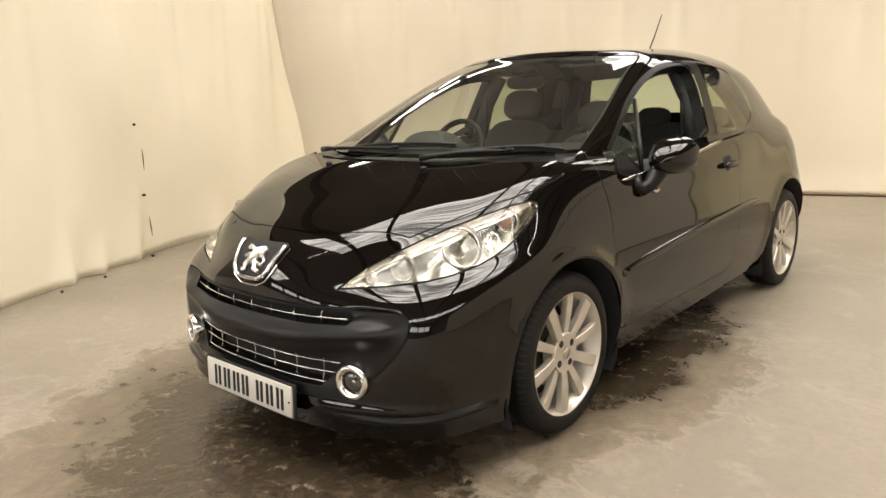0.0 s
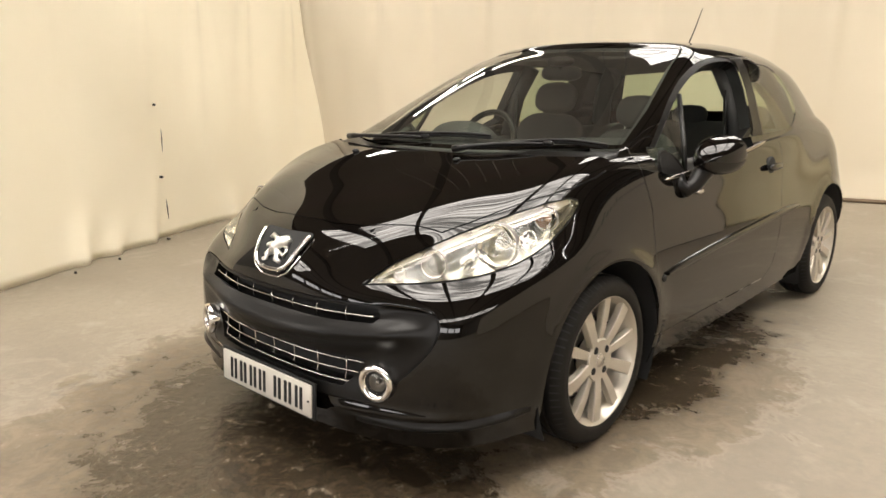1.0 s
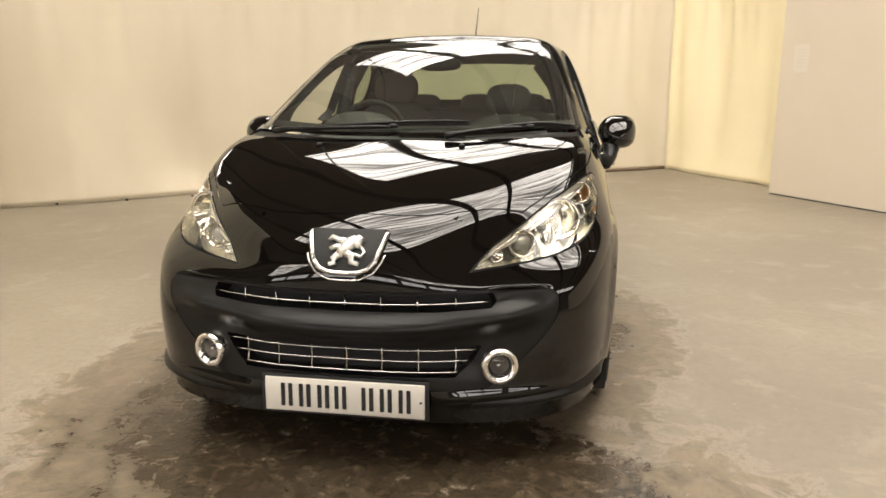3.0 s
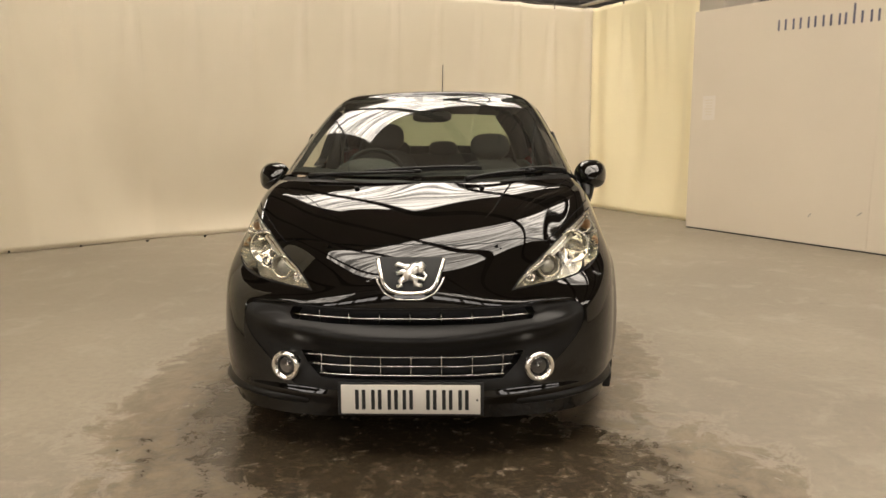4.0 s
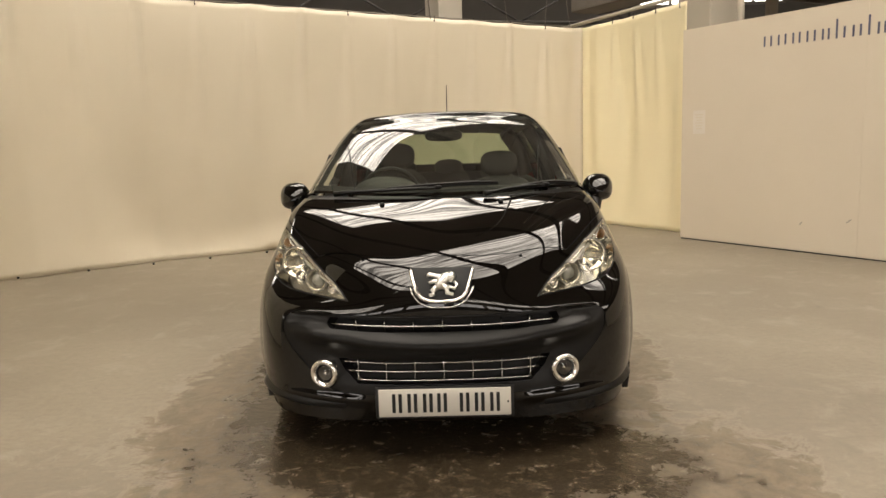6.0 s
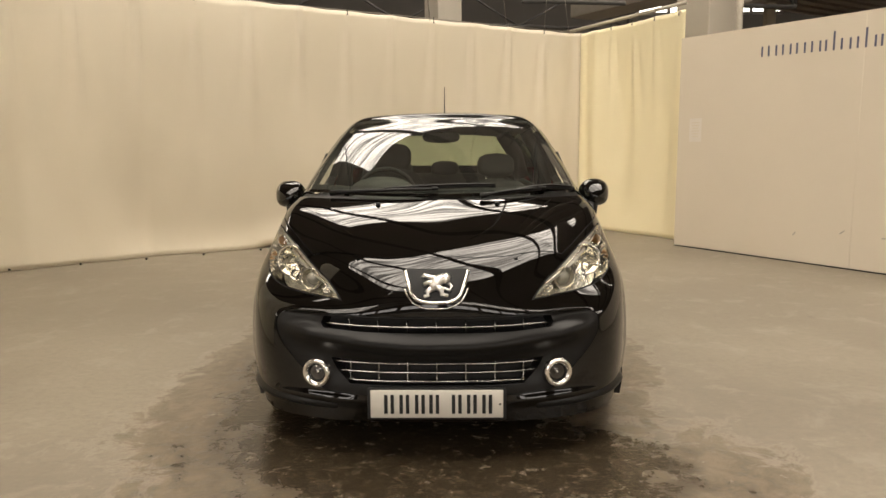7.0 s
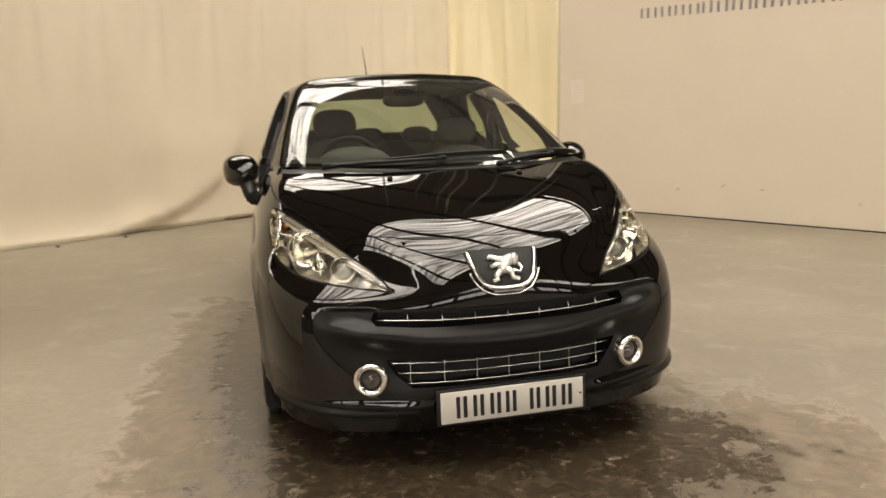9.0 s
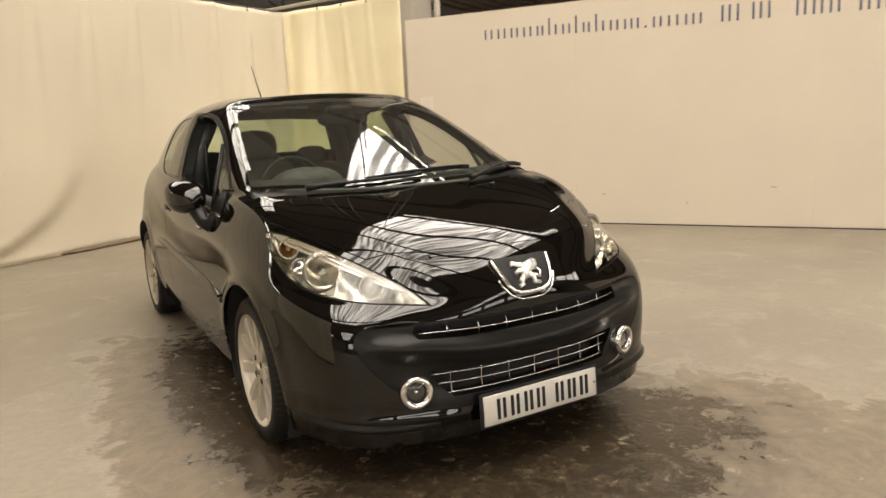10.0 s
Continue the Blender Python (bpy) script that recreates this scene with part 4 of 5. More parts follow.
# ---- headlamps ----
for side in (1, -1):
    turn = (lambda s: s) if side == 1 else flip_skin
    flip = (lambda s: s) if side == 1 else mirrored
    lamp = part("headlight", turn(skin(lamp_faces, 0.001)), M_CLEAR, car, "large clear swept-back headlight with chrome reflectors")
    def sunk(p, n):
        k = noise.noise_vector(p * 30)
        a = (p.x + p.y) * 0.70711
        deep = 0.012 + 0.056 * float(smoothstep(0.36, 0.56, a) * (1 - 0.8 * smoothstep(0.98, 1.06, a)))
        return p - n * (deep + 0.004 * k.x) + 0.15 * deep * Vector((-1, 2, 0)) + 0.002 * k
    back = [[(sunk(p, n), n, c, r) for p, n, c, r in f] for f in lamp_faces]
    part("lamp_bowl", turn(skin(back))[:2], M_LAMPBODY, lamp, "bright moulded inner bezel")
    part("lamp_rim", flip(rim_wall(lamp_faces, 0.09)), M_REFLECT, lamp)
    def lamp_place(a, z, depth):
        d = Vector((1, -1, 0)).normalized()
        o = Vector((a * 0.70711, a * 0.70711, z)) + d * 2
        hit = LOW_TREE.ray_cast(o, -d)
        return hit[0] - d * depth
    aim = Vector((0.30, -1, 0.10)).normalized().to_track_quat("X", "Z").to_matrix().to_4x4()
    for a, z, r, dp in ((0.575, 0.703, 0.040, 0.035), (0.775, 0.754, 0.062, 0.045), (0.945, 0.822, 0.034, 0.04)):
        p = lamp_place(a, z, dp)
        bowl = lathe([(r * 0.16, -0.055), (r * 0.5, -0.045), (r * 0.8, -0.022), (r, 0.0), (r * 1.08, 0.003), (r * 1.1, -0.006)], 30)
        part("reflector", flip(moved(bowl, Matrix.Translation(p) @ aim)), M_REFLECT, lamp, "chrome reflector bowl")
        if r == 0.040 and a < 0.7:
            lens = lathe([(0.001, 0.008), (r * 0.4, 0.004), (r * 0.75, -0.012), (r * 0.8, -0.03)], 26)
            part("projector_lens", flip(moved(lens, Matrix.Translation(p) @ aim)), mat("lens_glass", (0.28, 0.27, 0.24), 0.05, 0.3, vary=0.1, coat=1.0), lamp, "dark projector lens")
        else:
            bulb = blob((0, 0, 0), (0.026, 0.011, 0.011), 2, 12, 8)
            part("bulb", flip(moved(bulb, Matrix.Translation(p) @ aim @ Matrix.Translation((-0.025, 0, 0)))), M_AMBER if a > 0.9 else M_SATIN, lamp, "amber indicator bulb" if a > 0.9 else "")
    for a, z, r, dp in ((0.470, 0.676, 0.018, 0.030), (0.680, 0.708, 0.022, 0.045), (0.690, 0.765, 0.022, 0.040), (0.880, 0.765, 0.026, 0.050)):
        cup = lathe([(r * 0.15, -0.03), (r * 0.6, -0.022), (r, 0.0), (r * 1.12, 0.002), (r * 1.14, -0.01)], 20)
        part("small_reflector", flip(moved(cup, Matrix.Translation(lamp_place(a, z, dp)) @ aim)), M_CHROME, lamp)
    for a, z, r, dp in ((0.575, 0.703, 0.040, 0.035), (0.775, 0.754, 0.062, 0.045), (0.945, 0.822, 0.034, 0.04)):
        ring = lathe([(r * 1.09, 0.0), (r * 1.16, 0.001), (r * 1.20, -0.012)], 30)
        part("reflector_ring", flip(moved(ring, Matrix.Translation(lamp_place(a, z, dp)) @ aim)), M_DISC, lamp)
    # a smooth brow under the upper edge, ending in a bright ridge
    brow_line = hull([(x, y - 0.030 * min(1, (x - 0.34) / 0.2)) for x, y in LAMP_LINE])
    _low, brow = cut(lamp_faces, PLAMP, brow_line)
    brow = [f for f in brow if sum(PLAMP(v)[1] for v in f) / len(f) > 0.62 + 0.37 * (sum(PLAMP(v)[0] for v in f) / len(f) - 0.35)]
    part("lamp_brow", turn(skin(brow, -0.022)), M_BROW, lamp, "smooth silver brow along the top of the lamp")
    ridge = [lamp_place(a, float(np.interp(a, (0.38, 0.46, 0.555, 0.655, 0.75, 0.85, 0.95), (0.656, 0.690, 0.727, 0.764, 0.795, 0.823, 0.847))), 0.022) for a in np.linspace(0.385, 0.95, 15)]
    part("brow_ridge", flip(tube(ridge, 0.0042, 6, [0.4] + [1] * 13 + [0.4])), M_CHROME, lamp)
    for k in range(4):
        p, q = lamp_place(0.655 + 0.012 * k, 0.680 + 0.010 * k, 0.045), lamp_place(0.675 + 0.012 * k, 0.735 + 0.008 * k, 0.045)
        part("bezel_fin", flip(tube([p, p.lerp(q, 0.5) + Vector((0.004, -0.004, 0)), q], 0.005, 8, [0.4, 1, 0.4])), M_REFLECT, lamp)

# ---- grilles ----
slot = part("upper_grille", skin([[(p + Vector((0, 0.07, 0)), n, c, r) for p, n, c, r in f] for f in slot_faces], 0, True), M_DARK, car, "black slot with a thin chrome bar")
sw = rim_wall(slot_faces, 0.07)
part("slot_wall", join(sw, mirrored(sw)), M_TRIM, slot)
bar = [front_at(x, 0.549 + 0.005 * (x / 0.45) ** 2)[0] + Vector((0, 0.004, 0)) for x in np.linspace(-0.445, 0.445, 33)]
part("chrome_bar", tube(bar, 0.0025, 6), M_SATIN, slot)
for k in range(7):
    x = -0.345 + 0.115 * k
    p = front_at(x, 0.549 + 0.005 * (x / 0.45) ** 2)[0] + Vector((0, 0.003, 0))
    part("chrome_tick", tube([p + Vector((0, 0.004, -0.021)), p, p + Vector((0, 0.008, 0.026))], 0.0024, 6), M_SATIN, slot)
grille = part("lower_grille", skin([[(p + Vector((0, 0.08, 0)), n, c, r) for p, n, c, r in f] for f in grille_faces], 0, True), M_DARK, car, "black lower grille with a chrome wire lattice")
gw = rim_wall(grille_faces, 0.08)
part("grille_wall", join(gw, mirrored(gw)), M_TRIM, grille)
for z, w in ((0.402, 0.415), (0.366, 0.392), (0.332, 0.36)):
    part("chrome_bar", tube([front_at(x, z)[0] + Vector((0, 0.006, 0)) for x in np.linspace(-w, w, 25)], 0.0026, 6), M_SATIN, grille)
for k in range(7):
    x = -0.345 + 0.115 * k
    part("chrome_tick", tube([front_at(x, z)[0] + Vector((0, 0.008, 0)) for z in (0.325, 0.345, 0.365, 0.39, 0.412)], 0.0024, 6), M_SATIN, grille)

# ---- chin splitter ----
def skirt_at(phi, z, off):
    """The bumper's outside at a plan angle round a point behind it."""
    d = Vector((math.sin(phi), -math.cos(phi), 0))
    hit = LOW_TREE.ray_cast(Vector((0.001, 0.75, z)), d)
    return hit[0] + d * off


for side in (1, -1):
    V, F = [], []
    steps = 30
    for k in range(steps + 1):
        t = k / steps
        phi = radians(30 + 38 * t)
        z = 0.222 + 0.034 * t ** 1.6
        w = math.sin(math.pi * min(1, t * 1.5 + 0.02) / 2) * (1 if t < 0.86 else max(0.05, (1 - t) / 0.14))
        V += [skirt_at(phi, z + 0.014 + 0.010 * w, -0.003), skirt_at(phi, z + 0.010, 0.012 * w), skirt_at(phi, z, 0.022 * w), skirt_at(phi, z - 0.008, 0.012 * w), skirt_at(phi, z - 0.016, -0.003)]
    for k in range(steps):
        for j in range(4):
            F.append((5 * k + j, 5 * k + j + 1, 5 * k + 6 + j, 5 * k + 5 + j))
    vf = ([tuple(v) for v in V], F)
    part("chin_splitter", vf if side == 1 else mirrored(vf), M_TRIM, bumper, "thin black splitter lip along the chin")

# ---- fog lamps ----
for side in (1, -1):
    p, n = front_at(FOG[0] * side, FOG[1])
    n = Vector((0.30 * side, -1, 0.02)).normalized()
    m = Matrix.Translation(p + n * 0.022) @ n.to_track_quat("X", "Z").to_matrix().to_4x4()
    fog = part("fog_light", moved(lathe([(0.036, -0.006), (0.040, 0.004), (0.048, 0.009), (0.056, 0.006), (0.060, -0.006), (0.060, -0.05)], 36), m), M_CHROME, car, "round fog light in a wide chrome ring")
    part("fog_bowl", moved(lathe([(0.001, -0.045), (0.02, -0.04), (0.033, -0.02), (0.037, -0.004)], 30), m), M_DISC, fog)
    part("fog_ring", moved(lathe([(0.030, -0.012), (0.037, -0.003), (0.038, -0.02)], 30), m), M_DARK, fog)
    part("fog_lens", moved(lathe([(0.001, 0.003), (0.02, 0.001), (0.0365, -0.006)], 30), m), M_CLEAR, fog)
    part("bulb", moved(blob((-0.022, 0, 0), (0.014, 0.010, 0.010), 2, 12, 8), m), M_SATIN, fog)

# ---- badge ----
def shield(grow):
    half = [(0.0, 0.764 + grow * 0.5), (0.116 + grow, 0.764 + grow * 0.5), (0.128 + grow, 0.757), (0.118 + grow, 0.724), (0.099 + grow * 0.9, 0.676), (0.080 + grow * 0.6, 0.655 - grow * 0.6), (0.048, 0.643 - grow), (0, 0.641 - grow)]
    return half + [(-x, z) for x, z in half[-2:0:-1]]


def on_nose(pts, off):
    out = []
    for x, z in pts:
        p, n = front_at(x, z)
        out.append(p + n * off)
    return out


def resample(pts, n):
    pts = [Vector(p) for p in pts] + [Vector(pts[0])]
    d = [0]
    for a, b in zip(pts, pts[1:]):
        d.append(d[-1] + (b - a).length)
    out = []
    for i in range(n):
        t = d[-1] * i / n
        k = max(j for j in range(len(d) - 1) if d[j] <= t)
        out.append(tuple(pts[k].lerp(pts[k + 1], (t - d[k]) / max(1e-9, d[k + 1] - d[k]))))
    return out


def fan(rings_):
    """Closed rings joined in turn and capped by the last."""
    n = len(rings_[0])
    V = [tuple(p) for r in rings_ for p in r]
    F = [(k * n + i, k * n + (i + 1) % n, (k + 1) * n + (i + 1) % n, (k + 1) * n + i) for k in range(len(rings_) - 1) for i in range(n)]
    return V, F, n


def plate_on_nose(outline, off, steps=7):
    c = Vector((0, 0.705))
    rings_ = []
    for s in range(steps + 1):
        k = 1 - s / (steps + 0.3)
        rings_.append(on_nose([tuple(c + (Vector(p) - c) * k) for p in outline], off))
    V, F, n = fan(rings_)
    F.append([steps * n + i for i in range(n)])
    return V, F


badge = part("badge", plate_on_nose(resample(shield(0.004), 60), 0.003), M_SEAM, car, "dark shield badge with a chrome frame and plain silver emblem")
u_line = [p for p in resample(shield(-0.004), 90) if p[1] < 0.758]
right = sorted([p for p in u_line if p[0] >= 0], key=lambda p: -p[1])
left = sorted([p for p in u_line if p[0] < 0], key=lambda p: p[1])
part("badge_frame", tube(on_nose(right + left, 0.009), 0.0078, 8), M_CHROME, badge, "chrome shield frame")
lip = [p for p in resample(shield(0.018), 90) if p[1] < 0.70]
part("badge_edge", tube(on_nose(sorted(lip, key=lambda p: p[0] if p[1] < 0.66 else 9 * p[0]), 0.002), 0.004, 6), M_CHROME, badge, "thin chrome lip under the badge")
strokes = (([(0.034, 0.736), (0.016, 0.728), (-0.004, 0.712), (-0.018, 0.694)], 0.0150, [0.9, 1.15, 0.95, 0.7]),
           ([(0.046, 0.742), (0.034, 0.730), (0.028, 0.716)], 0.0130, [0.8, 1.2, 0.7]),
           ([(0.006, 0.730), (-0.022, 0.735), (-0.048, 0.742), (-0.056, 0.734)], 0.0075, [1.3, 1.0, 0.9, 0.6]),
           ([(-0.004, 0.714), (-0.030, 0.718), (-0.050, 0.711)], 0.0070, [1.3, 1.0, 0.8]),
           ([(-0.016, 0.698), (-0.036, 0.684), (-0.030, 0.673), (-0.048, 0.669)], 0.0070, [1.5, 1.1, 0.9, 0.8]),
           ([(0.000, 0.702), (0.022, 0.694), (0.022, 0.676), (0.046, 0.671)], 0.0080, [1.4, 1.2, 0.9, 0.7]),
           ([(0.024, 0.700), (0.052, 0.690), (0.060, 0.704), (0.048, 0.716)], 0.0045, [1.0, 1.0, 0.9, 1.2]))
part("emblem", join(*[tube(on_nose(line, 0.007), 1.28 * r, 10, taper) for line, r, taper in strokes]), M_EMBLEM, badge, "plain polished silver emblem")

# ---- number plate ----
plate_tilt = Matrix.Translation((0, -0.004, 0.254)) @ pose(0, 0, 0, -3)
plate = part("number_plate", moved(box(0, 0, 0, 0.52, 0.008, 0.111, 0.0035), plate_tilt), M_PLATE, car, "white number plate with plain black bars")
part("plate_border", moved(box(0, 0.007, 0, 0.545, 0.008, 0.128, 0.003), plate_tilt), M_SEAM, plate)
for x in (-0.187, -0.127, -0.066, -0.010, 0.078, 0.137, 0.197):
    for dx in (-0.0125, 0.0125):
        part("plate_bar", moved(box(x + dx, -0.0055, 0, 0.0135, 0.003, 0.076, 0.001), plate_tilt), M_SEAM, plate, smooth=False)
part("plate_screw", moved(blob((0.248, -0.006, 0), (0.004, 0.003, 0.004), 2, 10, 6), plate_tilt), M_SEAM, plate)

# ---- wipers, nozzles, aerial, mirrors ----
part("cowl_panel", skin(cowl_faces, -0.010, True), M_TRIM, car, "black plastic cowl under the wipers")


def screen_pt(x, y, off):
    """A place on the windscreen or cowl, lifted off it."""
    p, n = top_at(x, y)
    return p + n * off


WIPERS = (((-0.54, 0.900), (-0.38, 0.868), (-0.20, 0.852), (0.0, 0.858), (0.275, 0.888)), ((0.20, 0.778), (0.36, 0.852), (0.52, 0.950), (0.69, 1.040)))
for pts in WIPERS:
    xs, ys = [p[0] for p in pts], [p[1] for p in pts]
    reach = xs[-1] - xs[0]
    blade = [screen_pt(x, float(np.interp(x, xs, ys)), 0.012) for x in np.linspace(xs[0] + 0.16 * reach, xs[-1], 16)]
    arm = [screen_pt(x, float(np.interp(x, xs, ys)) - 0.030, 0.018 + 0.010 * math.sin(math.pi * k / 10)) for k, x in enumerate(np.linspace(xs[0], xs[0] + 0.62 * reach, 11))]
    wiper = part("wiper", tube(arm, 0.008, 8, [1.7, 1.5] + [1] * 8 + [0.7]), M_TRIM, car, "black wiper arm resting at the foot of the screen")
    part("blade", tube(blade, 0.006, 8), M_SEAM, wiper)
    part("blade_spine", tube([q + Vector((0, -0.003, 0.009)) for q in blade[3:]], 0.0065, 8, [0.6] + [1] * 11 + [0.6]), M_TRIM, wiper)
    part("arm_clip", blob(tuple(arm[-1] + Vector((0.01, 0.012, 0.004))), (0.022, 0.012, 0.010), 2.6, 14, 8), M_TRIM, wiper)
for x in (-0.285, 0.275):
    p, n = top_at(x, 0.684)
    part("washer_jet", blob(tuple(p + n * 0.004), (0.012, 0.016, 0.008), 2.2, 14, 8), M_SEAM, car, "small black washer jet")
p, n = top_at(0, 3.15)
aerial = part("aerial", blob(tuple(p + Vector((0, 0, 0.012))), (0.022, 0.035, 0.018), 2.4), M_TRIM, car, "thin black roof aerial")
part("mast", tube([p + Vector((0, 0, 0.02)), p + Vector((0, 0.10, 0.14)), p + Vector((0, 0.20, 0.28))], 0.004, 8, [1.3, 1, 0.6]), M_SEAM, aerial)


def mirror_shell(cx, cy, cz, turn=0.306):
    """A swept shell, open at its rim behind, that narrows towards its nose."""
    u, n = Vector((math.cos(turn), math.sin(turn), 0)), Vector((math.sin(turn), -math.cos(turn), 0))
    V, F, m, rows = [], [], 36, 14
    for i in range(rows + 1):
        d = i / rows
        k = max(0.002, (1 - d ** 2.3) ** 0.55)
        c = Vector((cx, cy, cz)) + n * 0.144 * d - u * 0.046 * d + Vector((0, 0, -0.023 * d))
        for j in range(m):
            a = 2 * math.pi * j / m
            p, q = (math.copysign(abs(w) ** (2 / 2.6), w) for w in (math.cos(a), math.sin(a)))
            V.append(tuple(c + u * (0.091 * k * p) + Vector((0, 0, 0.074 * k * q))))
    for i in range(rows):
        for j in range(m):
            F.append((i * m + j, i * m + (j + 1) % m, (i + 1) * m + (j + 1) % m, (i + 1) * m + j))
    return V, F


for side in (1, -1):
    flip = (lambda s: s) if side == 1 else mirrored
    mirror = part("door_mirror", flip(mirror_shell(0.897, 1.580, 0.976)), M_PAINT, car, "glossy black door mirror on a stubby arm")
    rim_turn = Matrix.Translation((0.893, 1.592, 0.976)) @ Matrix.Rotation(0.306, 4, "Z") @ Matrix.Rotation(radians(90), 4, "Z")
    part("mirror_rim", flip(moved(lathe([(0.066, 0.004), (0.0735, 0.010), (0.0765, 0.002), (0.0745, -0.012)], 36), rim_turn @ Matrix.Diagonal((1, 1.20, 0.97, 1)))), M_TRIM, mirror)
    part("mirror_glass", flip(moved(lathe([(0.001, 0.001), (0.067, 0.001), (0.068, -0.006)], 36), rim_turn @ Matrix.Diagonal((1, 1.20, 0.97, 1)))), M_MIRROR, mirror)
    part("mirror_arm", flip(tube([(0.800, 1.385, 0.886), (0.822, 1.378, 0.862), (0.842, 1.385, 0.842), (0.856, 1.425, 0.862), (0.864, 1.470, 0.905), (0.874, 1.520, 0.945)], 0.027, 16, [1.3, 1.1, 0.95, 1.1, 1.4, 1.8])), M_TRIM, mirror)
    # the dark sail-shaped plate at the foot of the corner pane
    sail = rounded([(1.245, 0.912), (1.262, 0.958), (1.345, 1.006), (1.395, 0.975), (1.425, 0.925), (1.420, 0.908)], 2)
    V = []
    for lift in (-0.012, 0.004):
        for y, z in sail:
            q, n = side_at(y, z, LOW_TREE if z < 1.0 else UPP_TREE)
            V.append(tuple(q + n * lift))
    k = len(sail)
    part("mirror_foot", flip((V, [list(range(k, 2 * k)), list(range(k))[::-1]] + [(i, (i + 1) % k, k + (i + 1) % k, k + i) for i in range(k)])), M_TRIM, mirror, smooth=False)
    part("puddle_lamp", flip(blob((0.866, 1.452, 0.838), (0.018, 0.026, 0.013), 2.2, 14, 8)), M_SATIN, mirror, "small clear lamp under the arm")
    part("tail_light", flip(blob((0.690, 3.655, 0.88), (0.055, 0.060, 0.11), 2.6, 20, 14)), M_RED, car, "red tail light at the rear corner")

# ---- wheels ----
def wheel_parts(owner):
    """A left-hand wheel whose hub lies at its origin; x points outwards."""
    prof = [(0.226, 0.075), (0.233, 0.088), (0.245, 0.094), (0.272, 0.092), (0.292, 0.080), (0.300, 0.062)]
    prof += [(0.303, 0.055), (0.303, 0.040), (0.296, 0.038), (0.296, 0.030), (0.304, 0.028), (0.304, 0.004), (0.296, 0.002), (0.296, -0.006), (0.304, -0.008), (0.304, -0.034), (0.296, -0.036), (0.296, -0.044), (0.303, -0.046)]
    prof += [(0.300, -0.066), (0.285, -0.085), (0.245, -0.094), (0.222, -0.08)]
    part("tyre", lathe(prof, 64), M_TYRE, owner, "low-profile black tyre", angle=40)
    for x0, x1 in ((0.062, 0.090), (-0.066, -0.088)):
        V, F = [], []
        for i in range(72):
            a = 2 * math.pi * i / 72
            r0, r1 = 0.3015, 0.284
            k = len(V)
            for da in (-0.010, 0.010):
                for (r, x) in ((r0 + 0.004, x0), (r1 + 0.003, x1)):
                    V.append((x * 1.01, r * math.cos(a + da), r * math.sin(a + da)))
            F.append((k, k + 1, k + 3, k + 2))
        tagged(part("shoulder_tread", (V, F), M_DARK, owner), kind="stuff")
    part("rim", lathe([(0.212, 0.056), (0.2225, 0.070), (0.2265, 0.086), (0.2315, 0.0885), (0.2335, 0.080), (0.222, 0.06), (0.20, 0.03), (0.195, -0.06), (0.215, -0.08)], 64), M_ALLOY, owner, "silver ten-spoke alloy rim", angle=50)
    for k in range(10):
        a = 2 * math.pi * (k + 0.333) / 10
        broad, low = (1.0, 0.0) if k % 2 else (0.80, 0.008)
        V, F = [], []
        secs = []
        for r, w, x, dep in ((0.050, 0.018, 0.066, 0.026), (0.09, 0.0195, 0.073, 0.026), (0.14, 0.0215, 0.078, 0.025), (0.19, 0.0235, 0.080, 0.024), (0.223, 0.025, 0.079, 0.024)):
            w, x = w * broad, x - low * (1 - r / 0.30)
            sec = [(x - dep, -w * 1.02), (x - 0.003, -w), (x, -w * 0.90), (x, 0), (x, w * 0.90), (x - 0.003, w), (x - dep, w * 1.02)]
            secs.append([(px, r * math.cos(a) - t * math.sin(a), r * math.sin(a) + t * math.cos(a)) for px, t in sec])
        for s in secs:
            V += s
        for i in range(4):
            for j in range(6):
                F.append((7 * i + j, 7 * i + j + 1, 7 * i + 8 + j, 7 * i + 7 + j))
        part("spoke", (V, F), M_ALLOY, owner, angle=20)
    part("hub", lathe([(0.001, 0.070), (0.024, 0.070), (0.060, 0.069), (0.074, 0.070), (0.079, 0.064), (0.079, 0.02)], 36), M_ALLOY, owner, angle=35)
    part("centre_cap", lathe([(0.001, 0.076), (0.021, 0.075), (0.026, 0.069)], 24), M_SATIN, owner)
    for k in range(4):
        a = math.pi / 2 * k + 0.62
        part("bolt_hole", moved(lathe([(0.001, 0.0705), (0.0125, 0.0712), (0.0140, 0.069)], 18), Matrix.Translation((0, 0.052 * math.cos(a), 0.052 * math.sin(a)))), M_DARK, owner)
    part("brake_disc", lathe([(0.06, 0.0), (0.135, 0.0), (0.135, -0.022), (0.06, -0.022)], 40, True), M_DISC, owner, "worn steel brake disc", angle=40)
    part("brake_caliper", moved(box(0.0, 0.0, 0.0, 0.09, 0.075, 0.15, 0.012), Matrix.Translation((-0.015, 0.12, 0.02))), M_DARK, owner)
    part("wheel_back", lathe([(0.001, -0.055), (0.20, -0.055)], 32), M_DARK, owner)


left_wheels = []
for hy in (FRONT_AXLE, REAR_AXLE):
    w = new("wheel")
    w.parent = car
    tagged(w, "alloy wheel with a low-profile tyre")
    w.location = (0.752, hy, 0.303)
    wheel_parts(w)
    left_wheels.append(w)
for w in list(left_wheels):
    o = new("wheel")
    o.parent = car
    tagged(o, "alloy wheel with a low-profile tyre")
    o.location = (-0.752, w.location.y, 0.303)
    o.rotation_euler = (0, 0, math.pi)
    wheel_parts(o)

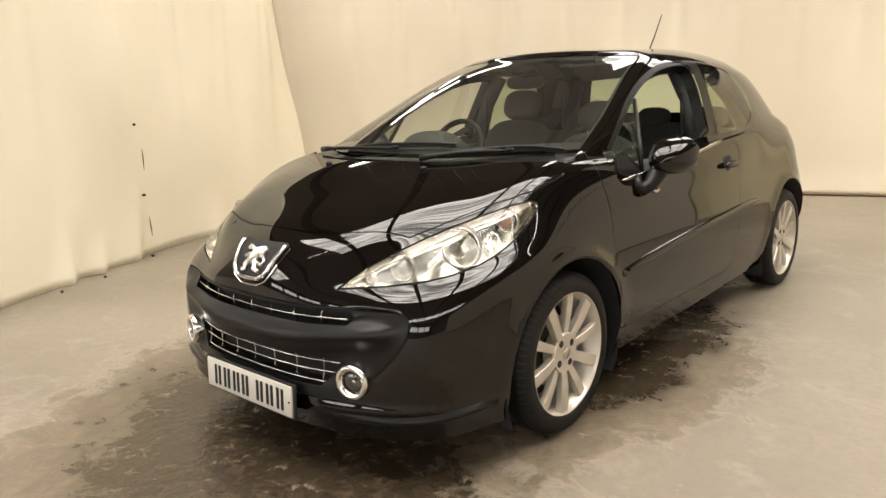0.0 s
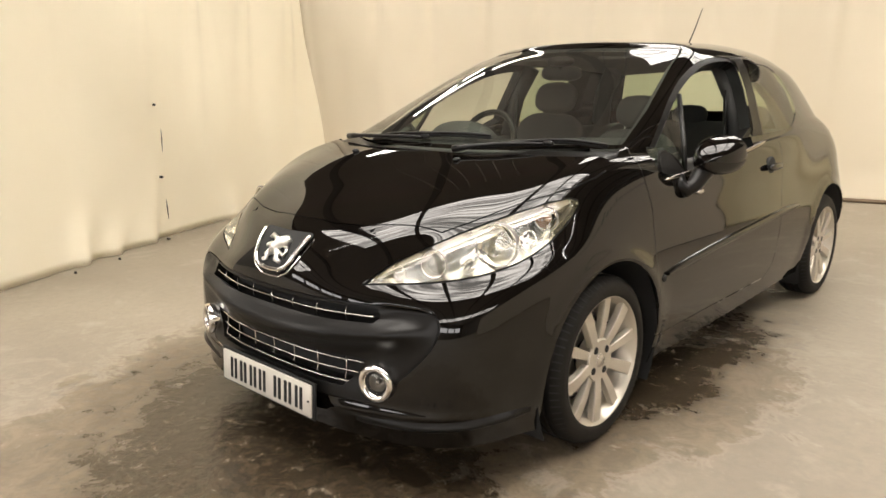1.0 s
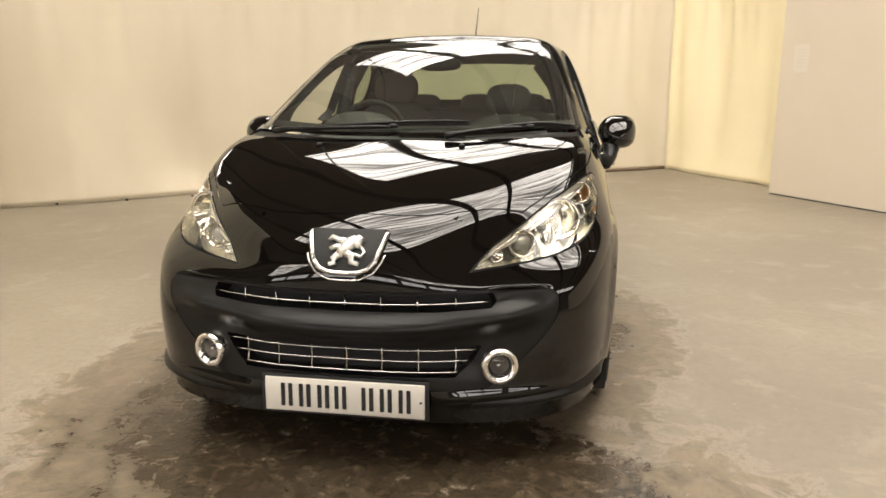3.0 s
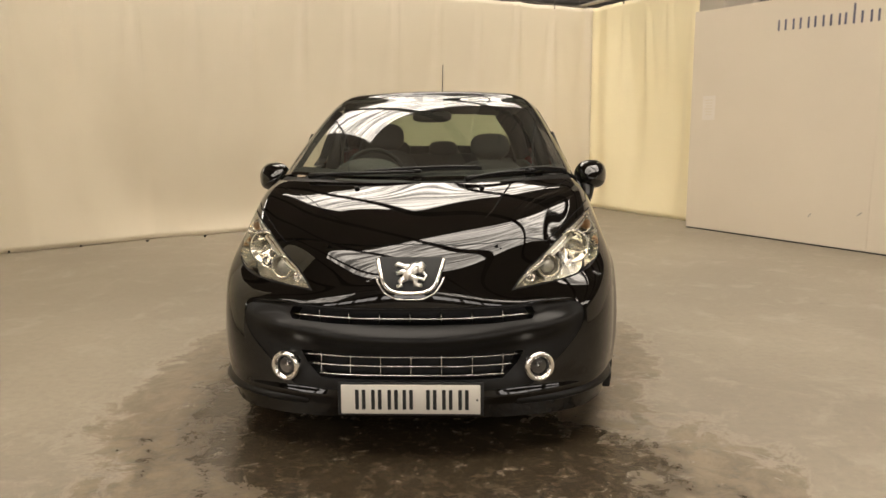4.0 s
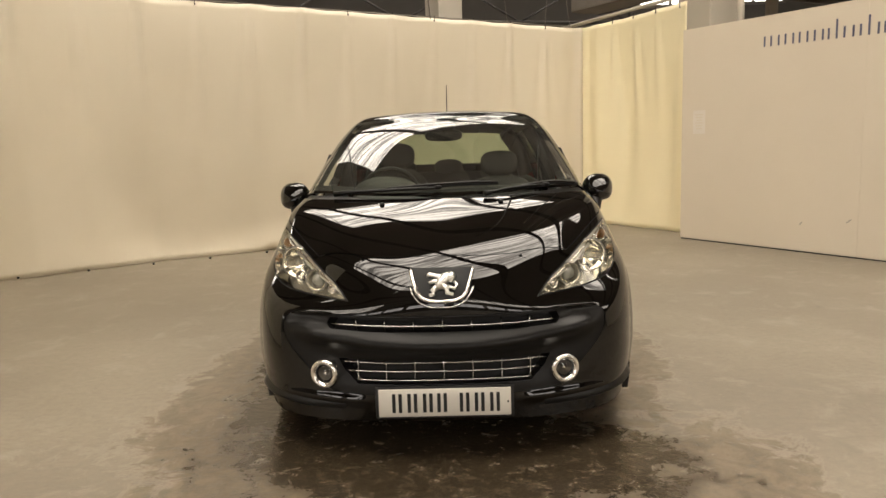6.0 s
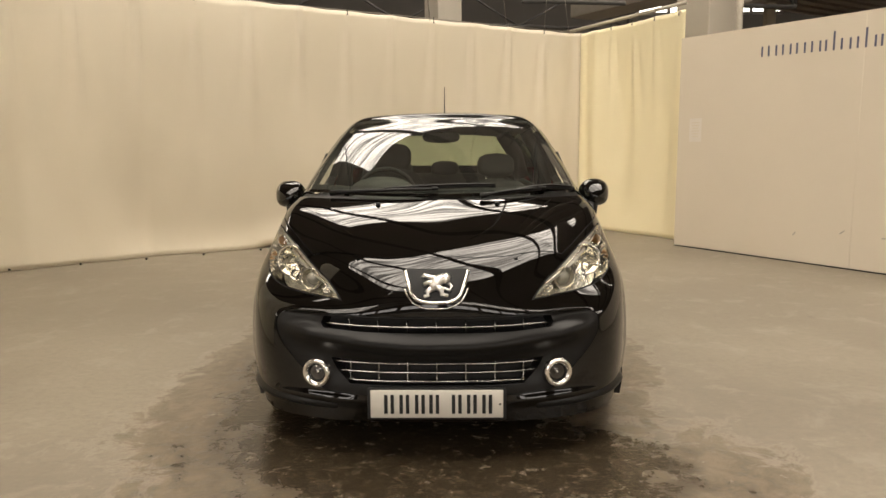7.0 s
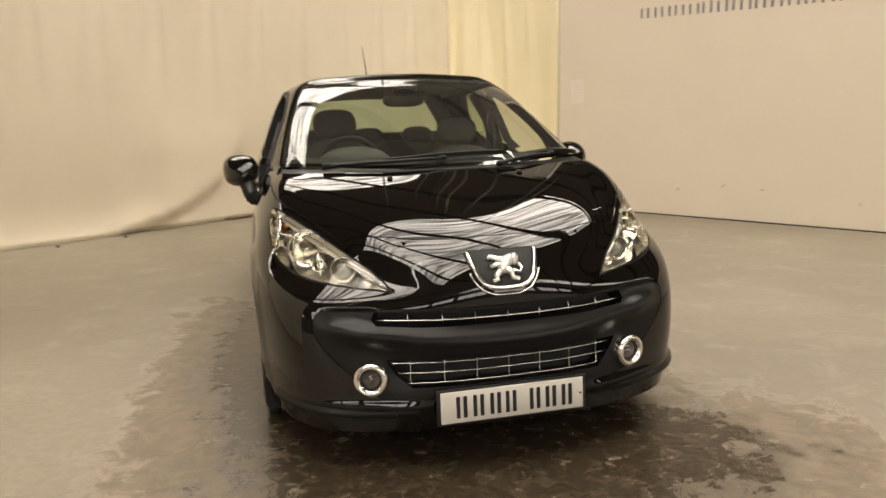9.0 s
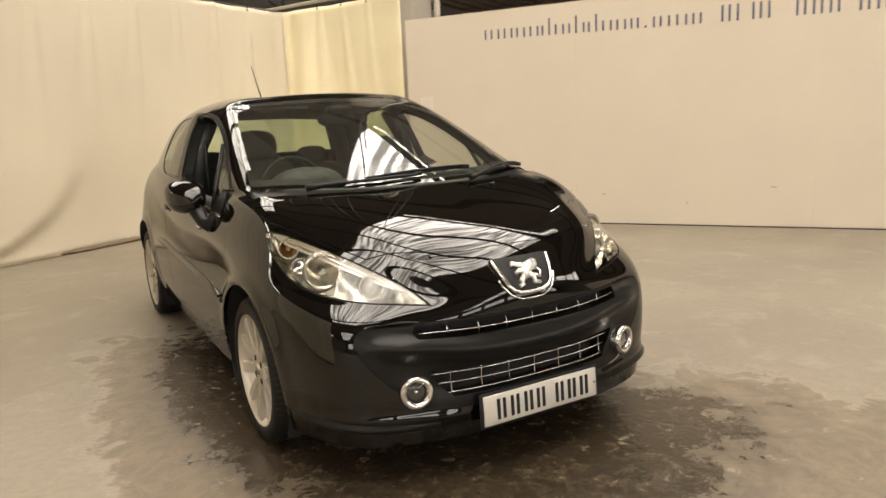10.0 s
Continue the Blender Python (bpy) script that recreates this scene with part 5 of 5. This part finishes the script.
# ---- cabin ----
part("cabin_floor", box(0, 2.25, 0.34, 1.44, 2.3, 0.06, 0.02), M_SEAT, car)
V, F = [], []
prof = [(0.93, 0.80), (0.98, 0.930), (1.15, 0.955), (1.35, 0.955), (1.46, 0.935), (1.52, 0.87), (1.50, 0.60), (1.42, 0.40)]
for x in np.linspace(-0.70, 0.70, 29):
    k = 0.055 * math.exp(-((x + 0.335) / 0.16) ** 4)
    for y, z in prof:
        y2 = max(y, 0.84 + 0.30 * (abs(x) / 0.66) ** 2 + (y - 0.93) * 0.6 + 0.05)
        V.append((x, y2, z + (k if 1.2 < y < 1.5 else 0)))
n = len(prof)
F = [(i * n + j, (i + 1) * n + j, (i + 1) * n + j + 1, i * n + j + 1) for i in range(28) for j in range(n - 1)]
dash = part("dashboard", (V, F), M_DASH, car, "dark grey dashboard")
part("instrument_hood", blob((-0.335, 1.42, 0.98), (0.19, 0.12, 0.098), 2.2), M_DASH, dash)
steer = Matrix.Translation((-0.335, 1.60, 0.955)) @ Matrix.Rotation(radians(-24), 4, "X") @ Matrix.Rotation(radians(90), 4, "Z")
sw_ob = part("steering_wheel", moved(lathe([(0.172 + 0.0155 * math.cos(2 * math.pi * k / 10), 0.0155 * math.sin(2 * math.pi * k / 10)) for k in range(10)], 48, True), steer), M_TRIM, car, "black leather steering wheel")
part("steering_boss", moved(blob((0.0, 0, 0), (0.035, 0.075, 0.065), 2.4), steer), M_DASH, sw_ob)
for a in (0, 180, 250, 290):
    part("steering_spoke", moved(tube([(0, 0.05 * math.cos(radians(a)), 0.05 * math.sin(radians(a))), (0, 0.165 * math.cos(radians(a)), 0.165 * math.sin(radians(a)))], 0.014, 8), steer), M_SATIN, sw_ob)
part("steering_column", tube([(-0.335, 1.60, 0.94), (-0.335, 1.35, 0.82)], 0.05, 12), M_DASH, sw_ob)
for x, fore, drop in ((-0.345, 0.0, 0.0), (0.34, 0.30, 0.055)):
    seat = part("front_seat", blob((x, 1.86 - fore, 0.54), (0.25, 0.27, 0.10), 3.2), M_SEAT, car, "charcoal cloth front seat with headrest")
    lean = Matrix.Rotation(radians(-16), 3, "X")
    part("backrest", blob((x, 2.14 - fore, 0.80 - drop), (0.235, 0.080, 0.30), 3.4, 24, 18, lean), M_SEAT, seat)
    part("headrest", blob((x, 2.245 - fore, 1.175 - drop), (0.130 - 0.2 * drop, 0.050, 0.088 - 0.2 * drop), 2.8, 20, 14, lean), M_SEAT, seat)
    for dx in (-0.06, 0.06):
        part("headrest_post", tube([(x + dx, 2.20 - fore, 1.04 - drop), (x + dx, 2.235 - fore, 1.14 - drop)], 0.007, 8), M_SATIN, seat)
bench = part("rear_bench", blob((0, 2.95, 0.58), (0.62, 0.24, 0.12), 3.5), M_SEAT, car, "charcoal rear bench seat")
lean = Matrix.Rotation(radians(-20), 3, "X")
part("rear_backrest", blob((0, 3.20, 0.76), (0.62, 0.08, 0.27), 3.8, 28, 18, lean), M_SEAT, bench)
for x in (-0.38, 0, 0.38):
    part("rear_headrest", blob((x, 3.27, 1.055), (0.115, 0.045, 0.065), 2.8, 20, 12, lean), M_SEAT, bench)
part("parcel_shelf", box(0, 3.45, 0.955, 1.10, 0.42, 0.02, 0.008), M_DASH, car)
liner_faces, _x = cut(upp_faces, PGRID, hull([(-1, 1.03), (13, 1.03), (13, 3.1), (-1, 3.1)]))
part("headlining", skin(liner_faces, -0.03, True), M_LINER, car, "pale grey roof lining")
for side in (1, -1):
    flip = (lambda s: s) if side == 1 else mirrored
    part("door_trim", flip(box(0.735, 1.83, 0.655, 0.05, 1.26, 0.58, 0.02)), M_DASH, car, "dark door trim panel")
    part("rear_side_trim", flip(box(0.625, 3.01, 0.71, 0.05, 1.32, 0.54, 0.02)), M_DASH, car)
    part("centre_pillar_trim", flip(tube([(0.705, 2.27, 0.95), (0.650, 2.29, 1.18), (0.560, 2.31, 1.345)], 0.045, 10)), M_DASH, car)
    part("seat_belt", flip(tube([(0.625, 2.26, 1.22), (0.635, 2.25, 0.95), (0.62, 2.24, 0.60)], 0.012, 6)), M_TRIM, car)
    part("rear_pillar_trim", flip(tube([(0.62, 3.22, 1.0), (0.56, 3.14, 1.18), (0.46, 3.08, 1.325)], 0.06, 10)), M_DASH, car)
    part("sun_visor", flip(box(0.30, 1.95, 1.375, 0.34, 0.13, 0.014, 0.006)), M_LINER, car)
rear_mirror = part("rear_view_mirror", blob((-0.005, 1.78, 1.302), (0.115, 0.022, 0.036), 3, 20, 12), M_TRIM, car, "black rear-view mirror")
part("mirror_stem", tube([(0, 1.77, 1.32), (0, 1.78, 1.38)], 0.014, 8), M_TRIM, rear_mirror)
part("sensor_pod", blob((0.0, 1.76, 1.358), (0.07, 0.05, 0.025), 2.4), M_TRIM, rear_mirror)


# ---- fittings of the bay ----
def curtain_point(a, b, s, off=0.0):
    d = (b - a).normalized()
    p = a + d * s + Vector((d.y, -d.x)) * off
    return p


# pins and hanging wires along the curtain tops
def pin_at(p, z):
    ob = part("curtain_hook", join(tube([(0, 0, 0.03), (0, 0, -0.035)], 0.005, 6), blob((0, 0, -0.035), (0.010, 0.010, 0.010), 2, 8, 6)), M_SEAM)
    ob.location = (p.x, p.y, z)
    return tagged(ob, "small dark hook gripping the curtain edge", "hook", group="curtain hooks")


for k, s in enumerate(BACK_PINS):
    L = (BACK_RIGHT - LEFT_FAR).length
    pin_at(curtain_point(LEFT_FAR, BACK_RIGHT, s, 0.02), 2.90 - 0.06 * s / L)
for s in pins_of(BACK_RIGHT, YELLOW_END, 0.25, 0.42):
    pin_at(curtain_point(BACK_RIGHT, YELLOW_END, s, 0.02), 2.86)

cable = part("hanging_cable", tube([(LEFT_FAR.x, LEFT_FAR.y, 2.92), ((LEFT_FAR.x + BACK_RIGHT.x) / 2, (LEFT_FAR.y + BACK_RIGHT.y) / 2 + 0.02, 2.885), (BACK_RIGHT.x, BACK_RIGHT.y, 2.86)], 0.006, 6), M_STEEL)
tagged(cable, "taut steel cable along the curtain top", "cable")
# pale pole over the yellowed curtain
pa, pb = BACK_RIGHT + Vector((-0.42, 0.30)), YELLOW_END + Vector((-0.05, -0.15))
pole = part("curtain_pole", tube([(pa.x, pa.y, 2.86), (pb.x, pb.y, 2.93)], 0.024, 12), M_COLUMN)
tagged(pole, "pale round pole carrying the side curtain", "pole")

wires = random.Random(4)
for k, s in enumerate((5.57, 6.79, 7.44, 7.9)):
    p = curtain_point(LEFT_FAR, BACK_RIGHT, s, 0.0)
    q = Vector((p.x + wires.uniform(-0.25, 0.15), p.y + wires.uniform(0.0, 0.5)))
    w = part("hanging_wire", tube([(p.x, p.y, 2.84), (p.x * 0.6 + q.x * 0.4 + wires.uniform(-0.05, 0.05), p.y * 0.6 + q.y * 0.4, 3.6), (q.x, q.y, 4.6)], 0.005, 6), M_STEEL)
    tagged(w, "thin wire holding the curtain up to the steelwork", "wire", group="curtain wires")

# columns and roof steel behind the bay
def column(x, y, w, name="column"):
    ob = part(name, join(box(0, 0, 2.6, w, w, 5.2, 0.015), box(0, 0, 5.25, w + 0.1, w + 0.1, 0.1, 0.01), box(0, 0, 0.10, w + 0.08, w + 0.08, 0.2, 0.01)), M_COLUMN, smooth=False)
    ob.location = (x, y, 0)
    ob.rotation_euler = (0, 0, ROOM_ANGLE)
    return tagged(ob, "cream painted square column behind the curtains", "column", group="columns")


column(-0.1, 10.5, 0.48)
column(3.52, 7.55, 0.56)
pipe = part("drain_pipe", tube([(3.80, 7.12, 0), (3.80, 7.12, 5.2)], 0.045, 12), M_COLUMN)
tagged(pipe, "cream painted pipe running up beside the column", "pipe")
duct = part("air_duct", moved(box(0, 0, 0, 0.62, 2.4, 0.42, 0.02), Matrix.Translation((3.1, 10.2, 3.72)) @ ROOM), M_STEEL, smooth=False)
tagged(duct, "square galvanised duct hung under the roof", "duct")
for k in range(2):
    part("duct_hanger", tube([(3.0 + 0.25 * k, 9.4 + 1.5 * k, 3.93), (3.0 + 0.25 * k, 9.4 + 1.5 * k, ROOF_Z + 0.1)], 0.012, 6), M_STEEL, duct)
for k, (x0, y0, x1, y1, z) in enumerate(((-6, 11.5, 4, 14.2, 3.75), (-4, 9.6, 3, 12.6, 4.15), (1.2, 9.6, 6.0, 10.4, 3.55), (4.6, 8.6, 10.5, 5.4, 3.45), (4.0, 10.6, 13, 7.8, 4.0))):
    t = part("roof_truss", join(tube([(x0, y0, z), (x1, y1, z)], 0.04, 8), tube([(x0, y0, z + 0.7), (x1, y1, z + 0.7)], 0.04, 8),
             *[tube([(x0 + (x1 - x0) * i / 8, y0 + (y1 - y0) * i / 8, z + 0.7 * (i % 2)), (x0 + (x1 - x0) * (i + 1) / 8, y0 + (y1 - y0) * (i + 1) / 8, z + 0.7 * ((i + 1) % 2))], 0.022, 6) for i in range(8)],
             tube([(x0, y0, z), (x0, y0, ROOF_Z + 0.1)], 0.03, 6), tube([(x1, y1, z), (x1, y1, ROOF_Z + 0.1)], 0.03, 6)), M_BEAM)
    tagged(t, "dark steel lattice girder under the roof", "girder", group="roof girders")

# ribbed soffit of the neighbouring bay, seen over the board wall
sof = part("soffit", moved(join(box(0, 0, 0.06, 9, 7, 0.1), *[box(-4.4 + 0.42 * k, 0, -0.02, 0.14, 7, 0.06) for k in range(22)], box(0, -3.4, -0.25, 9, 0.18, 0.4), box(0, 3.4, -0.25, 9, 0.18, 0.4)), Matrix.Translation((10.2, 11.4, 4.35)) @ Matrix.Rotation(math.atan2((WALL_FAR - WALL_END).y, (WALL_FAR - WALL_END).x), 4, "Z")), M_STEEL, smooth=False)
tagged(sof, "ribbed metal deck with edge beams over the next bay", "ceiling", kind="structure")
for x, y in ((6.9, 13.6), (11.4, 6.6), (13.5, 9.0), (9.0, 16.2)):
    c = part("soffit_post", box(x, y, 2.1, 0.2, 0.2, 4.2, 0.01), M_COLUMN, sof, smooth=False)

# the board wall: rows of bars, a notice, scuffs, joint and foot strip
wd = (WALL_FAR - WALL_END).normalized()
WALL_TURN = Matrix.Rotation(math.atan2(wd.y, wd.x), 4, "Z")


def wall_place(s, z, off=0.0):
    p = WALL_END + wd * s + Vector((wd.y, -wd.x)) * off
    return Matrix.Translation((p.x, p.y, z)) @ WALL_TURN


def wall_bar(s, w, z0, z1, owner):
    ob = part("bar", moved(box(w / 2, 0, (z1 - z0) / 2, w, 0.004, z1 - z0, 0.0015, seg=1), wall_place(s, z0, 0.003)), M_INK, owner, smooth=False)
    return ob


letters = thing("wall_sign", "long row of short blue-grey bars near the wall top", "sign")
s = 1.05
for w, up, down in ((0.11, 0, 0), (0.11, 0, 0), (0.10, 0, 0), (0.11, 0, 0), (0.085, 0, 0), (0.11, 1, 0), (0.10, 0, 0), (0.03, 1, 0), (0.085, 0, 0), (0.11, 1, 0), (0.10, 0, 0), (0.17, 0, 0), (0.03, 2, 0), (0.10, 0, 0), (0.12, 0, 0), (0.18, 0, 0)):
    z = 2.150 - 0.018 * (s - 1.05)
    stems = (0.04,) if w < 0.05 else (0.06, 0.75) if w < 0.15 else (0.04, 0.44, 0.84)
    for k, e in enumerate(stems):
        wall_bar(s + e * w, 0.021, z, z + (0.024 if up == 2 else 0.185 if up and k == 0 else 0.108), letters)
    s += w + 0.052
digits = thing("wall_sign", "spaced row of tall blue-grey bars near the wall top", "sign")
s = 3.66
for k in range(11):
    for e in ((0.0,) if k in (1, 3) else (0.0, 0.068)):
        wall_bar(s + e, 0.021, 2.105 - 0.010 * (s - 3.66), 2.268 - 0.010 * (s - 3.66), digits)
    s += 0.145 if k not in (3, 6) else 0.25
notice = part("notice", moved(box(0.0, 0, 0, 0.17, 0.003, 0.27, 0.001, seg=1), wall_place(0.25, 1.395, 0.0025)), M_NOTICE, smooth=False)
tagged(notice, "small white paper notice stuck to the board wall", "notice")
for k in range(6):
    part("text_bar", moved(box(0.0, 0, 0, 0.11 - 0.015 * (k % 3), 0.002, 0.012, seg=1), wall_place(0.25, 1.48 - 0.032 * k, 0.0045)), M_WALL, notice, smooth=False)
# shade at the wall foot, put in as a thin black strip
foot = part("foot_shadow", moved(box(5.4, 0, 0.006, 10.8, 0.012, 0.012, 0.003, seg=1), wall_place(0.02, 0.0, 0.008)), M_SEAM)
tagged(foot, "thin dark shadow strip along the foot of the board wall", "trim", kind="structure")
for k in range(1, 6):
    j = part("trim", moved(box(0, 0, 1.22, 0.006, 0.003, 2.42, 0.001, seg=1), wall_place(2.44 * k - 0.30, 0.012, 0.0015)), M_WALL)
    tagged(j, "fine vertical cover strip between wall boards", "trim", kind="structure")
scuffs = random.Random(9)
for sx, z in ((2.45, 0.34), (2.05, 0.36), (1.55, 0.30), (3.35, 0.25), (4.2, 0.42)):
    m = wall_place(sx, z, 0.0018) @ Matrix.Rotation(scuffs.uniform(-0.9, 0.9), 4, "Y")
    ob = part("scuff_mark", moved(blob((0, 0, 0), (0.030 * scuffs.uniform(0.5, 1.3), 0.0012, 0.008), 2, 14, 6), m), M_COLUMN)
    tagged(ob, "grey scuff rubbed on the wall paint", "scuff", group="wall scuffs")

# eyelets and a slit where two sheets of the left curtain meet
for k, z in enumerate((1.68, 1.11, 0.54, 0.03)):
    p = curtain_point(LEFT_NEAR, LEFT_END, 1.99 + 0.02 * k, 0.03)
    ob = part("curtain_tie", join(blob((0, 0, 0), (0.022, 0.014, 0.010), 2.4, 12, 8)), M_SEAM)
    ob.location = (p.x, p.y, z)
    tagged(ob, "small dark tie closing two curtain sheets", "tie", group="curtain ties")

for z0, z1 in ((0.74, 0.92), (0.20, 0.36)):
    pts = [curtain_point(LEFT_NEAR, LEFT_END, 2.03 + 0.008 * math.sin(9 * z), 0.058) for z in (z0, (z0 + z1) / 2, z1)]
    ob = part("curtain_gap", tube([(p.x, p.y, z) for p, z in zip(pts, (z0, (z0 + z1) / 2, z1))], 0.005, 6, [0.3, 1, 0.3]), M_SEAM)
    tagged(ob, "dark slit where two curtain sheets meet", "slit", group="curtain slits")
# rail lying along the foot of the back curtain, and hem eyelets
LB = (BACK_RIGHT - LEFT_FAR).length
rail_line = [curtain_point(LEFT_FAR, BACK_RIGHT, s, back_sweep(s / LB, 0) + (0.055 if s > 4.6 else 0.055 - 0.16 * max(0, 1 - (s - 4.1) / 0.5))) for s in np.linspace(4.15, 8.1, 24)]
rail = part("floor_rail", tube([(p.x, p.y, 0.022) for p in rail_line], 0.022, 10), M_RAIL)
tagged(rail, "brown wooden rail weighting the foot of the back curtain", "rail")
for s in (0.62, 1.27, 1.92, 2.53, 3.19):
    p = curtain_point(LEFT_FAR, BACK_RIGHT, s, 0.085)
    ob = part("hem_eyelet", blob((0, 0, 0), (0.014, 0.010, 0.012), 2.2, 12, 8), M_SEAM)
    ob.location = (p.x, p.y, 0.03)
    tagged(ob, "small dark eyelet in the curtain hem", "eyelet", group="hem eyelets")
for s in (0.96, 1.38):
    p = curtain_point(LEFT_NEAR, LEFT_END, s, 0.12)
    ob = part("hem_eyelet", blob((0, 0, 0), (0.010, 0.010, 0.009), 2.2, 12, 8), M_SEAM)
    ob.location = (p.x, p.y, 0.02)
    tagged(ob, "small dark eyelet in the curtain hem", "eyelet", group="hem eyelets")
